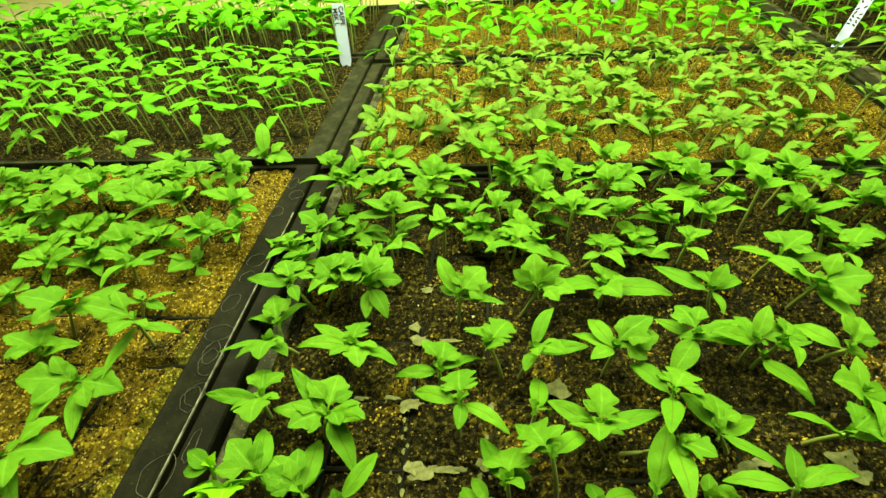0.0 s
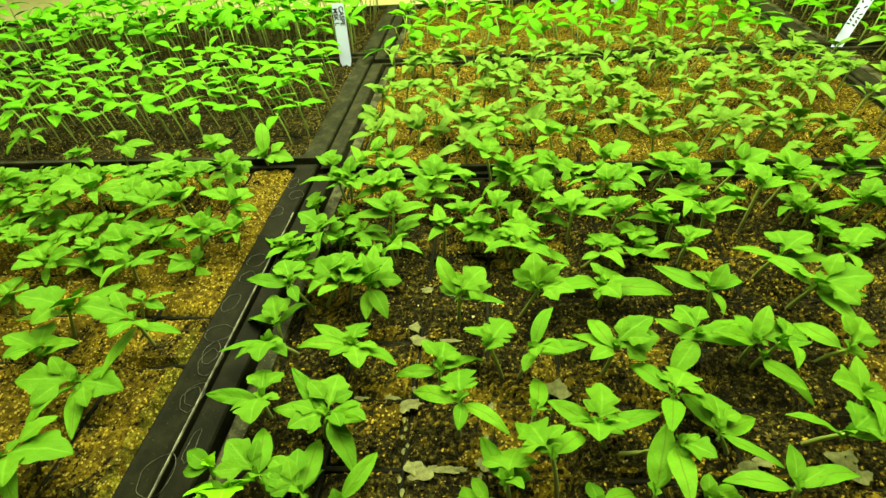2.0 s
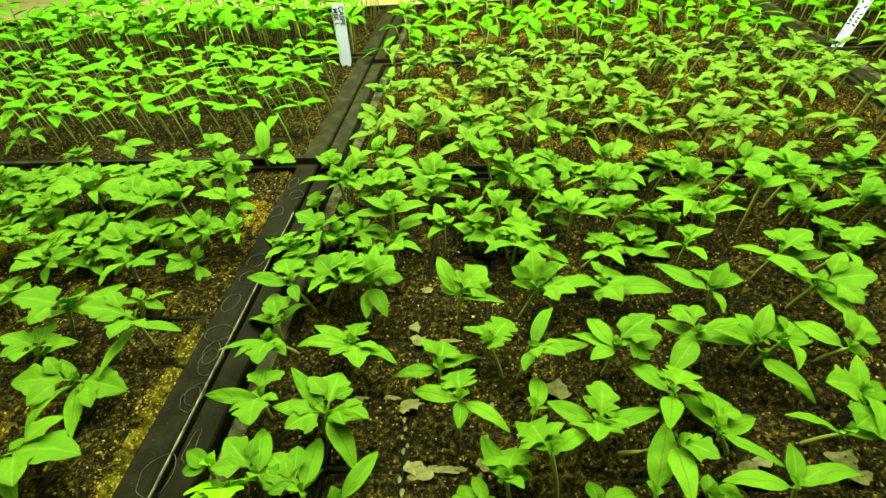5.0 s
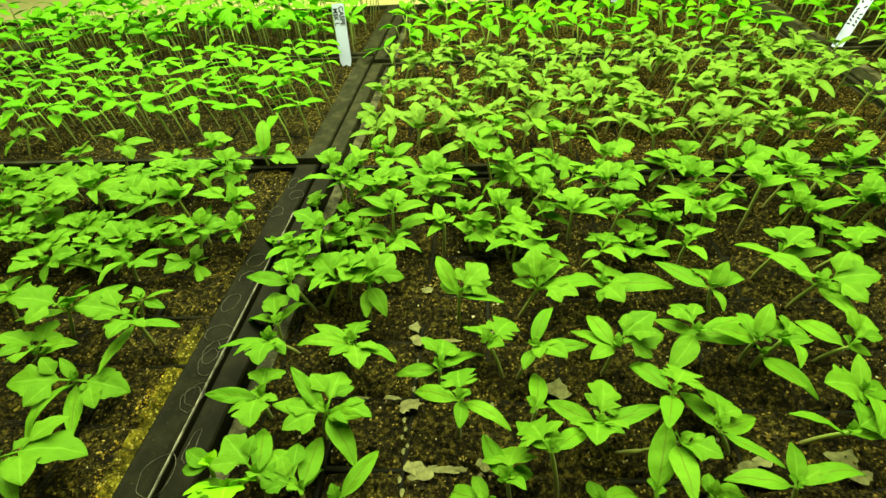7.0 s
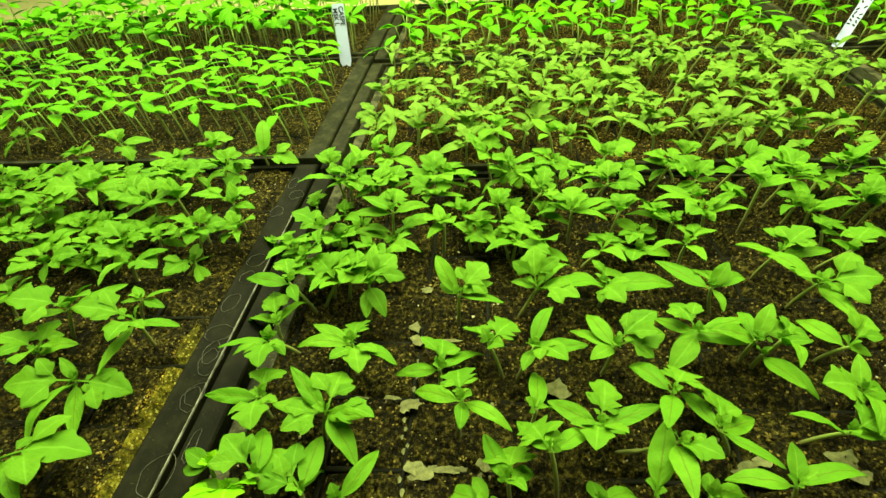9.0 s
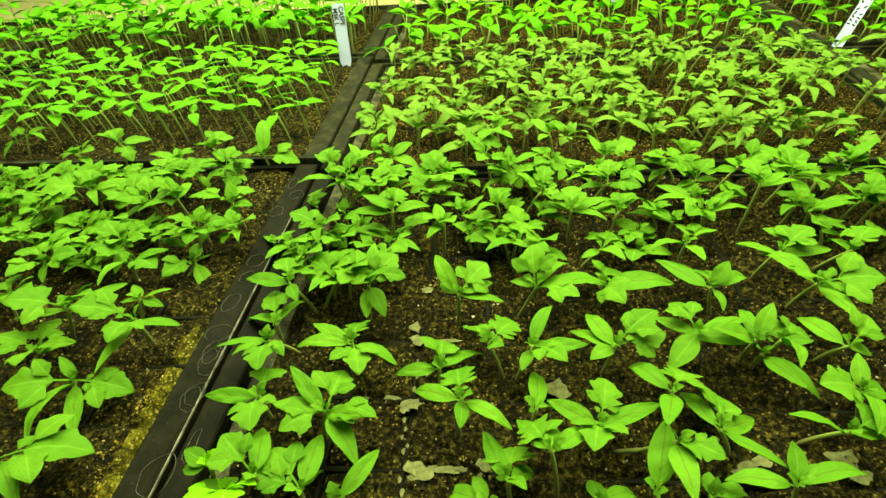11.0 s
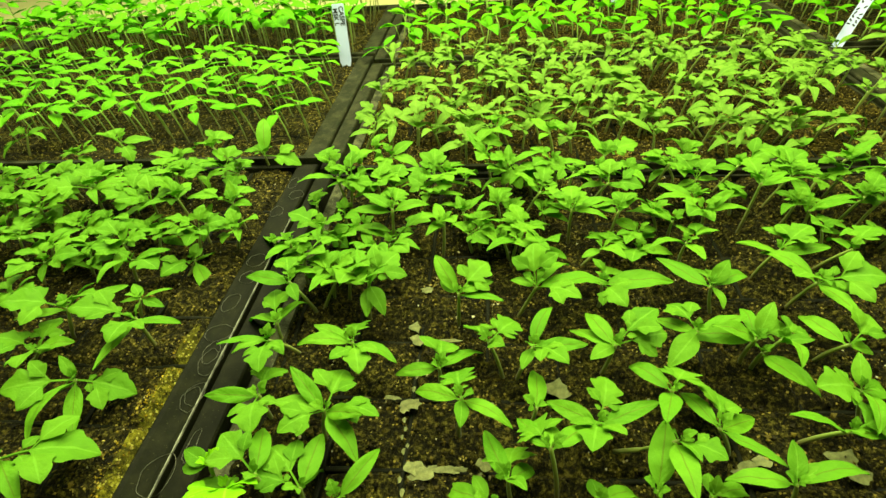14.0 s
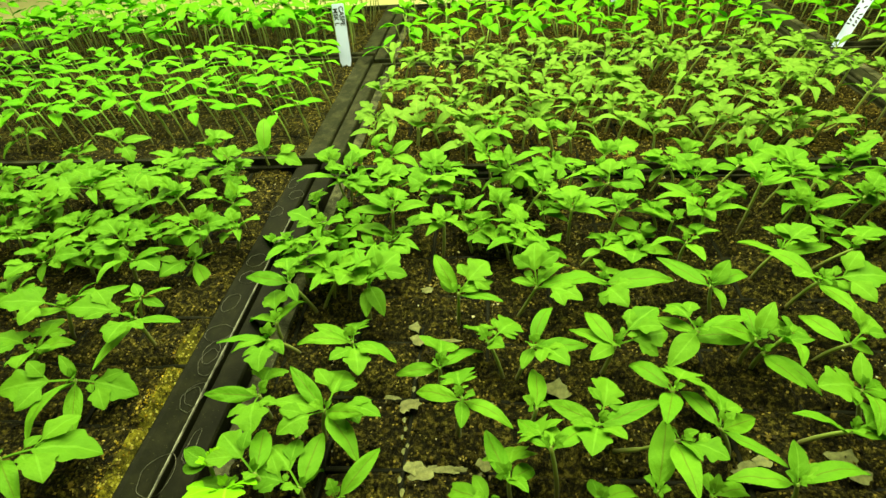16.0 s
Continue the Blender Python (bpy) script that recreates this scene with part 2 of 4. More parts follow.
def seed_tray(key, label):
    p = PLANS[key]
    tray = tagged(new("seed_tray"), label, "seed tray", "seed trays on the bench")
    verts, faces = [], []
    for d, z in (FLAT if p.x0 < 0 else RIM) + ((0.026, BENCH_Z + 0.001), (0.004, BENCH_Z + 0.001)):
        e = d * p.slim
        r = d * p.far
        verts += [(p.x0 + d, p.y0 + e, z), (p.x1 - r, p.y0 + e, z), (p.x1 - r, p.y1 - e, z), (p.x0 + d, p.y1 - e, z)]
    n = len(verts) // 4
    for i in range(n):
        a, b = 4 * i, 4 * ((i + 1) % n)
        for k in range(4):
            k2 = (k + 1) % 4
            faces.append((a + k, a + k2, b + k2, b + k))
    part("rim", mesh_of("rim", verts, faces, PLASTIC if key in ("front", "left_front") else DUSTY_PLASTIC), tray)
    if key == "left_front":
        # thin added strip: the lamps' highlight on the near rim, put into its colour
        x, half = p.x1 - 0.0005, 0.00024
        part("scuffed_edge", mesh_of("scuffed_edge", *box(x - half, p.y0 + 0.004, -0.001, x + half, -0.07, 0.0004), RIM_GLINT), tray, "thin pale strip painted as the highlight on the rim's edge")
    elif p.x0 > 0:
        part("cell_sheet_edge", mesh_of("cell_sheet_edge", *box(p.x0 + 0.0204, p.y0 + 0.012, -0.006, p.x0 + 0.0296, p.y1 - 0.012, -0.0024), CELL_PLASTIC), tray, "dusty grey edge of the cell sheet")
    part("base", mesh_of("base", *box(p.x0 + 0.03, p.y0 + 0.03, BENCH_Z + 0.001, p.x1 - 0.03, p.y1 - 0.03, BENCH_Z + 0.004), PLASTIC), tray)
    # cell walls: thin double ribs with worn edges, standing just to the soil's level
    t, top = 0.0013, -0.0068 + p.fill
    ix0, ix1, iy0, iy1 = p.x0 + p.inset, p.x1 - p.inset * p.far, p.y0 + p.inset * p.slim, p.y1 - p.inset * p.slim

    def rib(a, b, along_x, where):
        v, f, steps = [], [], max(2, int((b - a) / 0.006))
        for i in range(steps + 1):
            s = a + (b - a) * i / steps
            wob = 0.0007 * noise.noise((s * 60, where * 90, p.seed))
            far = (s if along_x else where) if key == "front" else 0.0
            h = top - 0.0016 * min(1.0, max(0.0, (far - 0.16) / 0.03)) + 0.0022 * noise.noise((s * 45, where * 70, p.seed + 3))
            for dx, z in ((-t * 1.5, -0.03), (-t, h - 0.0004), (-t * 0.4, h), (t * 0.4, h), (t, h - 0.0004), (t * 1.5, -0.03)):
                c = where + dx + wob
                v.append((s, c, z) if along_x else (c, s, z))
            if i:
                o = 6 * i
                f += [(o - 6 + k, o - 5 + k, o + 1 + k, o + k) for k in range(5)]
        return v, f

    k = math.ceil((ix0 - p.cx) / p.pitch)
    while p.cx + k * p.pitch < ix1:
        part("cell_wall", mesh_of("cell_wall", *rib(iy0, iy1, False, p.cx + k * p.pitch), PLASTIC), tray)
        k += 1
    k = math.ceil((iy0 - p.cy) / p.pitch)
    while p.cy + k * p.pitch < iy1:
        part("cell_wall", mesh_of("cell_wall", *rib(ix0, ix1, True, p.cy + k * p.pitch), PLASTIC), tray)
        k += 1
    return tray


def soil_bed(key, step, label):
    p = PLANS[key]
    xs = np.arange(p.x0 + p.inset, p.x1 - p.inset * p.far + step, step)
    ys = np.arange(p.y0 + p.inset * p.slim, p.y1 - p.inset * p.slim + step, step)
    verts = [(x, y, p.soil(x, y)) for y in ys for x in xs]
    w = len(xs)
    faces = [(j * w + i, j * w + i + 1, j * w + w + i + 1, j * w + w + i) for j in range(len(ys) - 1) for i in range(w - 1)]
    return tagged(new("potting_soil", mesh_of("potting_soil", verts, faces, GOLD_SOIL if key in ("middle", "back") else SOIL, True)), label, "soil", "", "stuff")


def crumbs(name, key, count, small, large, material, label, window=None, patch=None, sink=0.3):
    """Loose crumbs strewn over a tray's soil: one object of many small lumps."""
    p = PLANS[key]
    rng = np.random.RandomState(int(p.seed * 7) + count)
    x0, y0, x1, y1 = window or (p.x0 + p.inset, p.y0 + p.inset * p.slim, p.x1 - p.inset * p.far, p.y1 - p.inset * p.slim)
    shape = np.array([(1, 0, 0), (-1, 0, 0), (0, 1, 0), (0, -1, 0), (0, 0, 0.75), (0, 0, -0.75)])
    tri = np.array([(0, 2, 4), (2, 1, 4), (1, 3, 4), (3, 0, 4), (2, 0, 5), (1, 2, 5), (3, 1, 5), (0, 3, 5)])
    verts, faces = [], []
    for i in range(count):
        x, y = rng.uniform(x0, x1), rng.uniform(y0, y1)
        if patch and patch(x, y) < rng.uniform():
            continue
        r = small + (large - small) * rng.uniform() ** 3
        turn = np.array(Euler(rng.uniform(0, 6.28, 3)).to_matrix())
        pts = (shape * rng.uniform(0.55, 1.15, (6, 1)) * r) @ turn + (x, y, p.soil(x, y) + r * sink)
        faces.append(tri + len(verts) * 6)
        verts.append(pts)
    if not verts:
        return None
    me = mesh_of(name, np.concatenate(verts).tolist(), np.concatenate(faces).tolist(), material)
    return tagged(new(name, me), label, "soil crumbs", "", "stuff")


seed_tray("front", "black plastic seed tray of young tomato plants in damp soil")
seed_tray("middle", "black plastic seed tray of small tomato seedlings")
seed_tray("back", "black plastic seed tray of bright seedlings at the bench's far edge")
seed_tray("left_front", "black plastic seed tray with overfilled soil and tomato plants")
seed_tray("left_middle", "black plastic seed tray of slender bright green seedlings")
seed_tray("left_back", "black plastic seed tray of tall slender seedlings")
seed_tray("far_left", "black plastic seed tray of tall seedlings beyond the others")
seed_tray("right_middle", "black plastic seed tray at the bench's side")
seed_tray("right_back", "black plastic seed tray at the bench's far side")
soil_bed("far_left", 0.008, "dark damp soil in the outlying tray")
soil_bed("right_middle", 0.006, "peat soil in the side tray's cells")
soil_bed("right_back", 0.006, "peat soil in the far side tray's cells")
soil_bed("front", 0.0022, "dark peat soil filling the tray's cells")
soil_bed("middle", 0.003, "peat soil with golden flecks in the tray's cells")
soil_bed("back", 0.005, "peat soil in the far tray's cells")
soil_bed("left_front", 0.0026, "peat soil heaped over the tray's cell walls")
soil_bed("left_middle", 0.004, "dark damp soil under the slender seedlings")
soil_bed("left_back", 0.005, "dark damp soil in the far tray")

def patchy(seed, bias):
    return lambda x, y: min(1.0, max(0.0, bias + 1.5 * noise.noise((x * 17, y * 17, seed)) + 0.6 * noise.noise((x * 75, y * 75, seed))))


NEAR = (0.032, -0.335, 0.50, -0.019)
NEAR_LEFT = (-0.34, -0.335, -0.0225, 0.001)
for key, n, win in (("front", 14000, NEAR), ("middle", 7000, None), ("left_front", 6500, NEAR_LEFT), ("left_middle", 5000, None), ("back", 4000, None)):
    crumbs("damp_crumbs", key, n, 0.0005, 0.0022, DAMP, "dark damp crumbs of peat on the soil", win)
for key, n, win in (("front", 17000, NEAR), ("middle", 9000, None), ("left_front", 13000, NEAR_LEFT), ("left_middle", 900, None), ("back", 1200, None)):
    crumbs("vermiculite_flecks", key, int(n * 0.9), 0.00015, 0.0013, FLECK, "golden vermiculite flecks strewn on the soil", win, patchy(31.0, 0.32), 0.45)

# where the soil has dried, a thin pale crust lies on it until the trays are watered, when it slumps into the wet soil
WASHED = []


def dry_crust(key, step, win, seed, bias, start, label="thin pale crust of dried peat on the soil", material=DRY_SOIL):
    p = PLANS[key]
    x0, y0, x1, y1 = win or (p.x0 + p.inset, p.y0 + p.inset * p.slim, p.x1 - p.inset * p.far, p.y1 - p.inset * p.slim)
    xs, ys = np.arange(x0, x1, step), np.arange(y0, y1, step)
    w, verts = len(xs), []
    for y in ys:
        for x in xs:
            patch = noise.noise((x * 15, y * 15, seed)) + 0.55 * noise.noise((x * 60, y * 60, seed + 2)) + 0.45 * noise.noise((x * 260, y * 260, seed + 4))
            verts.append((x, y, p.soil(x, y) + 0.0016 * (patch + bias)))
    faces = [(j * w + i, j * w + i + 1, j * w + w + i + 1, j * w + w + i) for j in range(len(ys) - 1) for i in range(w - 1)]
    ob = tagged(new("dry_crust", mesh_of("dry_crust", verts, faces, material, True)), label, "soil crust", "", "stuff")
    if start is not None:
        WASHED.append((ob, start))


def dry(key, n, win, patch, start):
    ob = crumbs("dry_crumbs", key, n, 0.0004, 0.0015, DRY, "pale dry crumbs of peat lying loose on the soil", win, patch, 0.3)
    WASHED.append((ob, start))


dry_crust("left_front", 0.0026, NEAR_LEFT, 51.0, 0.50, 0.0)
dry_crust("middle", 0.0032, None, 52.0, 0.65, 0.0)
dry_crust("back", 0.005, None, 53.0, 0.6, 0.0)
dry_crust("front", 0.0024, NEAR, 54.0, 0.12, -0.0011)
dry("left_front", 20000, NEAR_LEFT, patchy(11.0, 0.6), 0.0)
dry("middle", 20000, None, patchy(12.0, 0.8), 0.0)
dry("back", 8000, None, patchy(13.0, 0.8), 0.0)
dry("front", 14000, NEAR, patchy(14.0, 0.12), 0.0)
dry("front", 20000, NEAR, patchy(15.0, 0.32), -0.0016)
# a dried strip along the tray's edge stays through the watering
dry_crust("left_front", 0.0016, (-0.0320, -0.335, -0.0200, -0.19), 58.0, 0.15, None, "yellowish dried crust along the tray's edge", CRUST)
crumbs("crusted_crumbs", "left_front", 1300, 0.0003, 0.0012, DRY, "pale crusted crumbs along the tray's edge", (-0.036, -0.335, -0.0195, -0.16), patchy(19.0, 0.35), 0.4)


# ---- seedlings ----
def blade(width, fold, droop, stalk, lobes, seed, length=1.0, nu=24, nv=6, cut=0.5):
    """A leaf blade of unit length along y, with a stalk: top and underside in one closed skin."""
    verts, uvs = [], []
    for side in (0, 1):
        for i in range(nu + 1):
            s = i / nu
            if s < stalk:
                w = 0.016
            else:
                q = (s - stalk) / (1 - stalk)
                w = 0.012 + width * (math.sin(math.pi * q ** 0.72) ** 0.85) if q < 1 else 0.004
                if lobes:
                    # blunt teeth that point forward, deepest near the base; the end is pointed
                    u = (q * lobes + 0.15) % 1.0
                    tooth = u / 0.72 if u < 0.72 else (1 - u) / 0.28
                    env = math.sin(math.pi * min(q, 0.999) ** 0.70) ** 0.80
                    w = 0.012 + 1.20 * width * env * (1 - cut * (1 - q) * (1 - tooth))
                    w *= 1 + 0.07 * noise.noise((s * 7, 3.3, seed))
                w = max(w, 0.004 if s == 1 else 0.012)
            for j in range(nv + 1):
                v = j / nv * 2 - 1
                ripple = 0.034 * noise.noise((s * 5, v * 2.2, seed)) if s > stalk else 0
                z = 1.4 * fold * abs(v) ** 1.3 * w + droop * (s - s * s * (0.55 + 0.45 * s)) + ripple - 0.10 * w * abs(v) ** 3
                edge = 1 - abs(v) ** 6
                if side:
                    z -= 0.010 * edge + (0.02 if abs(v) < 0.2 else 0) * (1 - 0.6 * s)
                back = 0.30 * w * abs(v) if lobes else 0
                verts.append((w * v, (s + back * (0.9 - s)) * length, z))
                uvs.append((v / 2 + 0.5, s))
    faces, m = [], (nu + 1) * (nv + 1)
    for i in range(nu):
        for j in range(nv):
            a = i * (nv + 1) + j
            faces.append((a, a + 1, a + nv + 2, a + nv + 1))
            faces.append((m + a, m + a + nv + 1, m + a + nv + 2, m + a + 1))
    return verts, faces, uvs


def joined(pieces):
    verts, faces, uvs = [], [], []
    for (v, f, uv), m in pieces:
        o = len(verts)
        verts += [tuple(m @ Vector(c)) for c in v]
        faces += [tuple(o + k for k in face) for face in f]
        uvs += uv
    return verts, faces, uvs


def leaflets(width, seed, spread, small):
    """A young tomato leaf: a lobed end leaflet, and one or two pairs of stalked leaflets on its rachis."""
    rng = random.Random(seed)
    out = [(blade(width, 0.14, 0.42, 0.31, 2.6, seed, nu=30, cut=0.72), Matrix.Identity(4))]
    for at, k0 in ((0.32, small), (0.18, small * 0.42))[:1 + seed % 2]:
        for sgn in (-1, 1):
            k = k0 * rng.uniform(0.8, 1.2)
            m = Matrix.Translation((0, at + rng.uniform(-0.03, 0.03), 0.30 * at)) @ Matrix.Rotation(-sgn * radians(spread + rng.uniform(-12, 12)), 4, "Z") @ Matrix.Rotation(radians(rng.uniform(-6, 14)), 4, "X") @ Matrix.Scale(k, 4)
            out.append((blade(0.26, 0.14, 0.34, 0.24, 1.7, seed + sgn * 3, nu=18, cut=0.5), m))
    return out


COTY_DATA = []
for i in range(5):
    v, f, uv = blade(0.124 + 0.014 * (i % 3), 0.14, 0.10 + 0.13 * i, 0.10, 0, 20 + i)
    COTY_DATA.append((v, f, uv))
TRUE_PARTS = [leaflets(0.24 + 0.03 * (i % 3), 40 + i, 50 + 9 * (i % 3), (0.50, 0.60, 0.44)[i % 3]) for i in range(7)]
TRUE_DATA = [joined(p) for p in TRUE_PARTS]
COTYLEDONS = [mesh_of("cotyledon", *d[:2], COTY, True, d[2]) for d in COTY_DATA]
TRUE_LEAVES = [mesh_of("true_leaf", *d[:2], LEAF, True, d[2]) for d in TRUE_DATA]
NARROW_DATA = [blade(0.115 + 0.012 * (i % 3), 0.12, 0.35 + 0.16 * i, 0.12, 0, 90 + i, nu=12, nv=4) for i in range(5)]
MILD_COTYLEDONS = [mesh_of("cotyledon", *d[:2], MILD, True, d[2]) for d in NARROW_DATA]
SLIM_DATA = [joined(leaflets(0.165 + 0.02 * (i % 3), 60 + i, 48, 0.42)) for i in range(5)]
MILD_LEAVES = [mesh_of("true_leaf", *d[:2], MILD, True, d[2]) for d in SLIM_DATA]
SPLIT = {}
for whole, pieces in zip(TRUE_LEAVES, TRUE_PARTS):
    (v, f, uv), m = pieces[0]
    end = mesh_of("end_leaflet", v, f, LEAF, True, uv)
    SPLIT[whole.name] = (end, [(mesh_of("leaflet", *d[:2], LEAF, True, d[2]), m) for d, m in pieces[1:]])
OVALS = [mesh_of("oval_leaf", *d[:2], LEAF, True, d[2]) for d in [blade(0.195 + 0.025 * (i % 3), 0.14, 0.12 + 0.10 * i, 0.12, 0, 120 + i, nu=18) for i in range(4)]]
YELLOWED = [mesh_of("true_leaf", *d[:2], PALE, True, d[2]) for d in TRUE_DATA[:3]]
BRIGHT_DATA = [blade(0.19 + 0.02 * (i % 3), 0.10, 0.10 + 0.13 * i, 0.10, 0, 70 + i, nu=9, nv=4) for i in range(5)]
BRIGHTS = [mesh_of("cotyledon", *d[:2], BRIGHT, True, d[2]) for d in BRIGHT_DATA]


def tube(path, radii, sides=7):
    verts, faces = [], []
    for i, (c, r) in enumerate(zip(path, radii)):
        d = (path[min(i + 1, len(path) - 1)] - path[max(i - 1, 0)]).normalized()
        a = d.orthogonal().normalized()
        b = d.cross(a)
        for k in range(sides):
            w = 2 * math.pi * k / sides
            verts.append(tuple(c + r * (a * math.cos(w) + b * math.sin(w))))
    for i in range(len(path) - 1):
        for k in range(sides):
            k2 = (k + 1) % sides
            faces.append((i * sides + k, i * sides + k2, (i + 1) * sides + k2, (i + 1) * sides + k))
    faces.append(tuple((len(path) - 1) * sides + k for k in range(sides)))
    return verts, faces


def stem_mesh(top, r0, r1, material, bow=0.0):
    top = Vector(top)
    mid = Vector((top.x * 0.62 + bow, top.y * 0.62, top.z * 0.42)) if top.z < abs(top.x) + abs(top.y) else Vector((top.x * 0.35 + bow, top.y * 0.35, top.z * 0.5))
    path = [Vector((0, 0, -0.014))]
    n = 8
    for i in range(n + 1):
        s = i / n
        path.append(mid * (2 * s * (1 - s)) + top * s * s)
    radii = [r0] + [r0 + (r1 - r0) * i / n for i in range(n + 1)]
    return mesh_of("stem", *tube(path, radii), material, True)


def facing(at, az, pitch, roll):
    """A leaf's pose: at its foot, pointing along az and pitch (degrees), its upper side to the sky."""
    a, p = radians(az), radians(pitch)
    f = Vector((math.cos(a) * math.cos(p), math.sin(a) * math.cos(p), math.sin(p)))
    right = Vector((math.sin(a), -math.cos(a), 0))
    up = right.cross(f)
    m = Matrix((right, f, up)).transposed().to_4x4()
    return Matrix.Translation(at) @ m @ Matrix.Rotation(radians(roll), 4, "Y")


PLANTS, LEAVES = [], []
RNG = random.Random(8)


def plant(x, y, top, leaves, label, group, stem, z, grow, meshes=(COTYLEDONS, TRUE_LEAVES), name="tomato_seedling", near=False):
    thing = tagged(new(name), label, "seedling", group)
    thing.matrix_basis = pose(x, y, z)
    part("stem", stem, thing)
    top = Vector(top)
    for kind, az, pitch, mm in leaves:
        c = kind == "c"
        me = RNG.choice(meshes[0] if c else OVALS if kind == "o" else meshes[1])
        at = top * (0.93 if c else 0.99)
        roll = RNG.uniform(-22, 22)
        end, sides = SPLIT.get(me.name, (me, ())) if near and mm > 12 else (me, ())
        ob = part({"c": "cotyledon", "o": "oval_leaf"}.get(kind, "true_leaf"), end, thing)
        for side, m in sides:
            part("leaflet", side, ob, "", m)
        k = mm / 1000 * (1.1 if kind == "t" else 1.02)
        ob.scale = (k * RNG.uniform(0.9, 1.1), k, k)
        ob.matrix_basis = facing(at, az, pitch, roll) @ Matrix.Diagonal((*ob.scale, 1))
        LEAVES.append((ob, at, az, pitch, roll, kind != "t", mm, RNG.uniform(0, 6.28), grow))
    PLANTS.append((thing, x, y, z, RNG.uniform(0, 6.28), grow))
    return thing


TAKEN = []


def sow(x, y, top, *leaves, yellow=False):
    """A tomato plant by its foot, its stem's tip, and its leaves: kind, heading, pitch, length in mm."""
    key = ("left_" if x < 0 else "") + ("front" if y < (0.02 if x < 0 else 0) else "middle")
    p = PLANS["middle" if key == "left_middle" else key]
    stem = stem_mesh(top, 0.00125, 0.0009, STEM, RNG.uniform(-0.002, 0.002))
    # young leaves still folded at the tip
    a = RNG.uniform(0, 360)
    bud = [("t", a, 50, 9), ("t", a + 165, 58, 7)] if y < -0.11 else [("t", a, 44, 13), ("t", a + 150, 52, 10)]
    TAKEN.append((x, y))
    plant(x, y, top, list(leaves) + bud, "young tomato plant with lobed leaves and long seed leaves", "tomato plants in the near trays", stem, p.soil(x, y) if -0.5 < x < 0.52 else -0.003, 1.0, (MILD_COTYLEDONS, MILD_LEAVES) if key == "middle" else (COTYLEDONS, YELLOWED if yellow else TRUE_LEAVES), near=True)


# tomato plants of the near trays, one by one
sow(-0.0801, -0.2964, (0.0021, 0.0025, 0.0160), ('t', 11, -9, 40), ('c', -42, -9, 30))
sow(-0.0762, -0.2518, (0.0061, 0.0055, 0.0150), ('t', -2, -16, 30), ('t', -156, 14, 31), ('c', -68, -18, 32), ('c', -94, 0, 36), ('o', 141, 32, 17))
sow(-0.1219, -0.2249, (0.0110, 0.0007, 0.0100), ('c', 1, 17, 30), ('t', -66, 29, 24), ('t', 97, 2, 24), ('t', 176, 21, 25))
sow(-0.0497, -0.2086, (-0.0011, -0.0011, 0.0250), ('c', -8, 4, 30), ('c', -99, -3, 36), ('t', -87, 17, 24), ('t', -171, 23, 32))
sow(-0.0727, -0.1839, (0.0041, 0.0029, 0.0170), ('o', 31, 0, 19), ('o', 179, -11, 16), ('o', -12, -10, 17), ('o', 132, 7, 16))
sow(-0.1092, -0.2019, (0.0044, 0.0047, 0.0210), ('c', -161, 2, 30), ('t', 12, -14, 26), ('t', -162, 24, 31), ('t', -1, 28, 25), ('c', 41, 0, 35))
sow(-0.0929, -0.1509, (0.0025, 0.0026, 0.0180), ('c', -100, 11, 30), ('t', 177, 21, 25), ('c', 5, 17, 30), ('t', -23, 2, 24))
sow(-0.0620, -0.1398, (0.0075, 0.0048, 0.0120), ('c', -51, -26, 36), ('o', 107, 10, 17), ('t', -114, 13, 25), ('c', 82, -25, 30))
sow(-0.1628, -0.1543, (0.0061, 0.0053, 0.0170), ('t', -102, 19, 25), ('t', 7, 11, 25), ('c', 8, -17, 30), ('o', -69, -17, 17), ('t', 141, 0, 25))
sow(-0.1333, -0.1420, (0.0038, 0.0035, 0.0160), ('t', 133, -4, 24), ('t', -19, 15, 25), ('c', 163, -13, 30), ('c', -42, 13, 31))
sow(-0.1616, -0.1852, (0.0038, 0.0027, 0.0160), ('c', 170, -15, 31), ('t', -9, 20, 24), ('t', 139, -8, 25))
sow(0.0290, -0.2988, (0.0037, 0.0018, 0.0230), ('o', 154, 0, 17), ('o', 119, -34, 16), ('o', 173, -21, 17), yellow=True)
sow(0.0363, -0.3064, (0.0051, 0.0024, 0.0220), ('t', -149, 11, 18), ('o', 178, 0, 17), ('o', 116, -41, 16), ('t', -58, 42, 25), yellow=True)
sow(0.0547, -0.3003, (0.0003, -0.0002, 0.0240), ('t', 141, 9, 24), ('o', 167, -46, 16), ('c', 106, -15, 30))
sow(0.0726, -0.3008, (0.0008, 0.0000, 0.0170), ('t', 137, 4, 24), ('c', 80, -42, 23), ('t', 171, 10, 22), ('c', 87, -7, 30))
sow(0.0882, -0.3040, (0.0026, 0.0000, 0.0110), ('c', 60, 0, 29))
sow(0.0732, -0.2659, (0.0036, 0.0023, 0.0240), ('c', -50, -4, 32), ('c', -25, 31, 30), ('c', 137, 19, 31), ('o', 173, 2, 28), ('t', -10, 8, 26), ('t', -142, 9, 22), ('o', -41, -6, 17), ('t', 83, -6, 25))
sow(0.0440, -0.2124, (-0.0095, -0.0101, 0.0230), ('c', -174, 0, 30), ('t', -80, 13, 24), ('o', -41, 3, 16), ('o', -151, 0, 20))
sow(0.0300, -0.2016, (0.0006, -0.0003, 0.0180), ('t', 109, 7, 24), ('c', 154, -23, 31), ('c', 66, -19, 31))
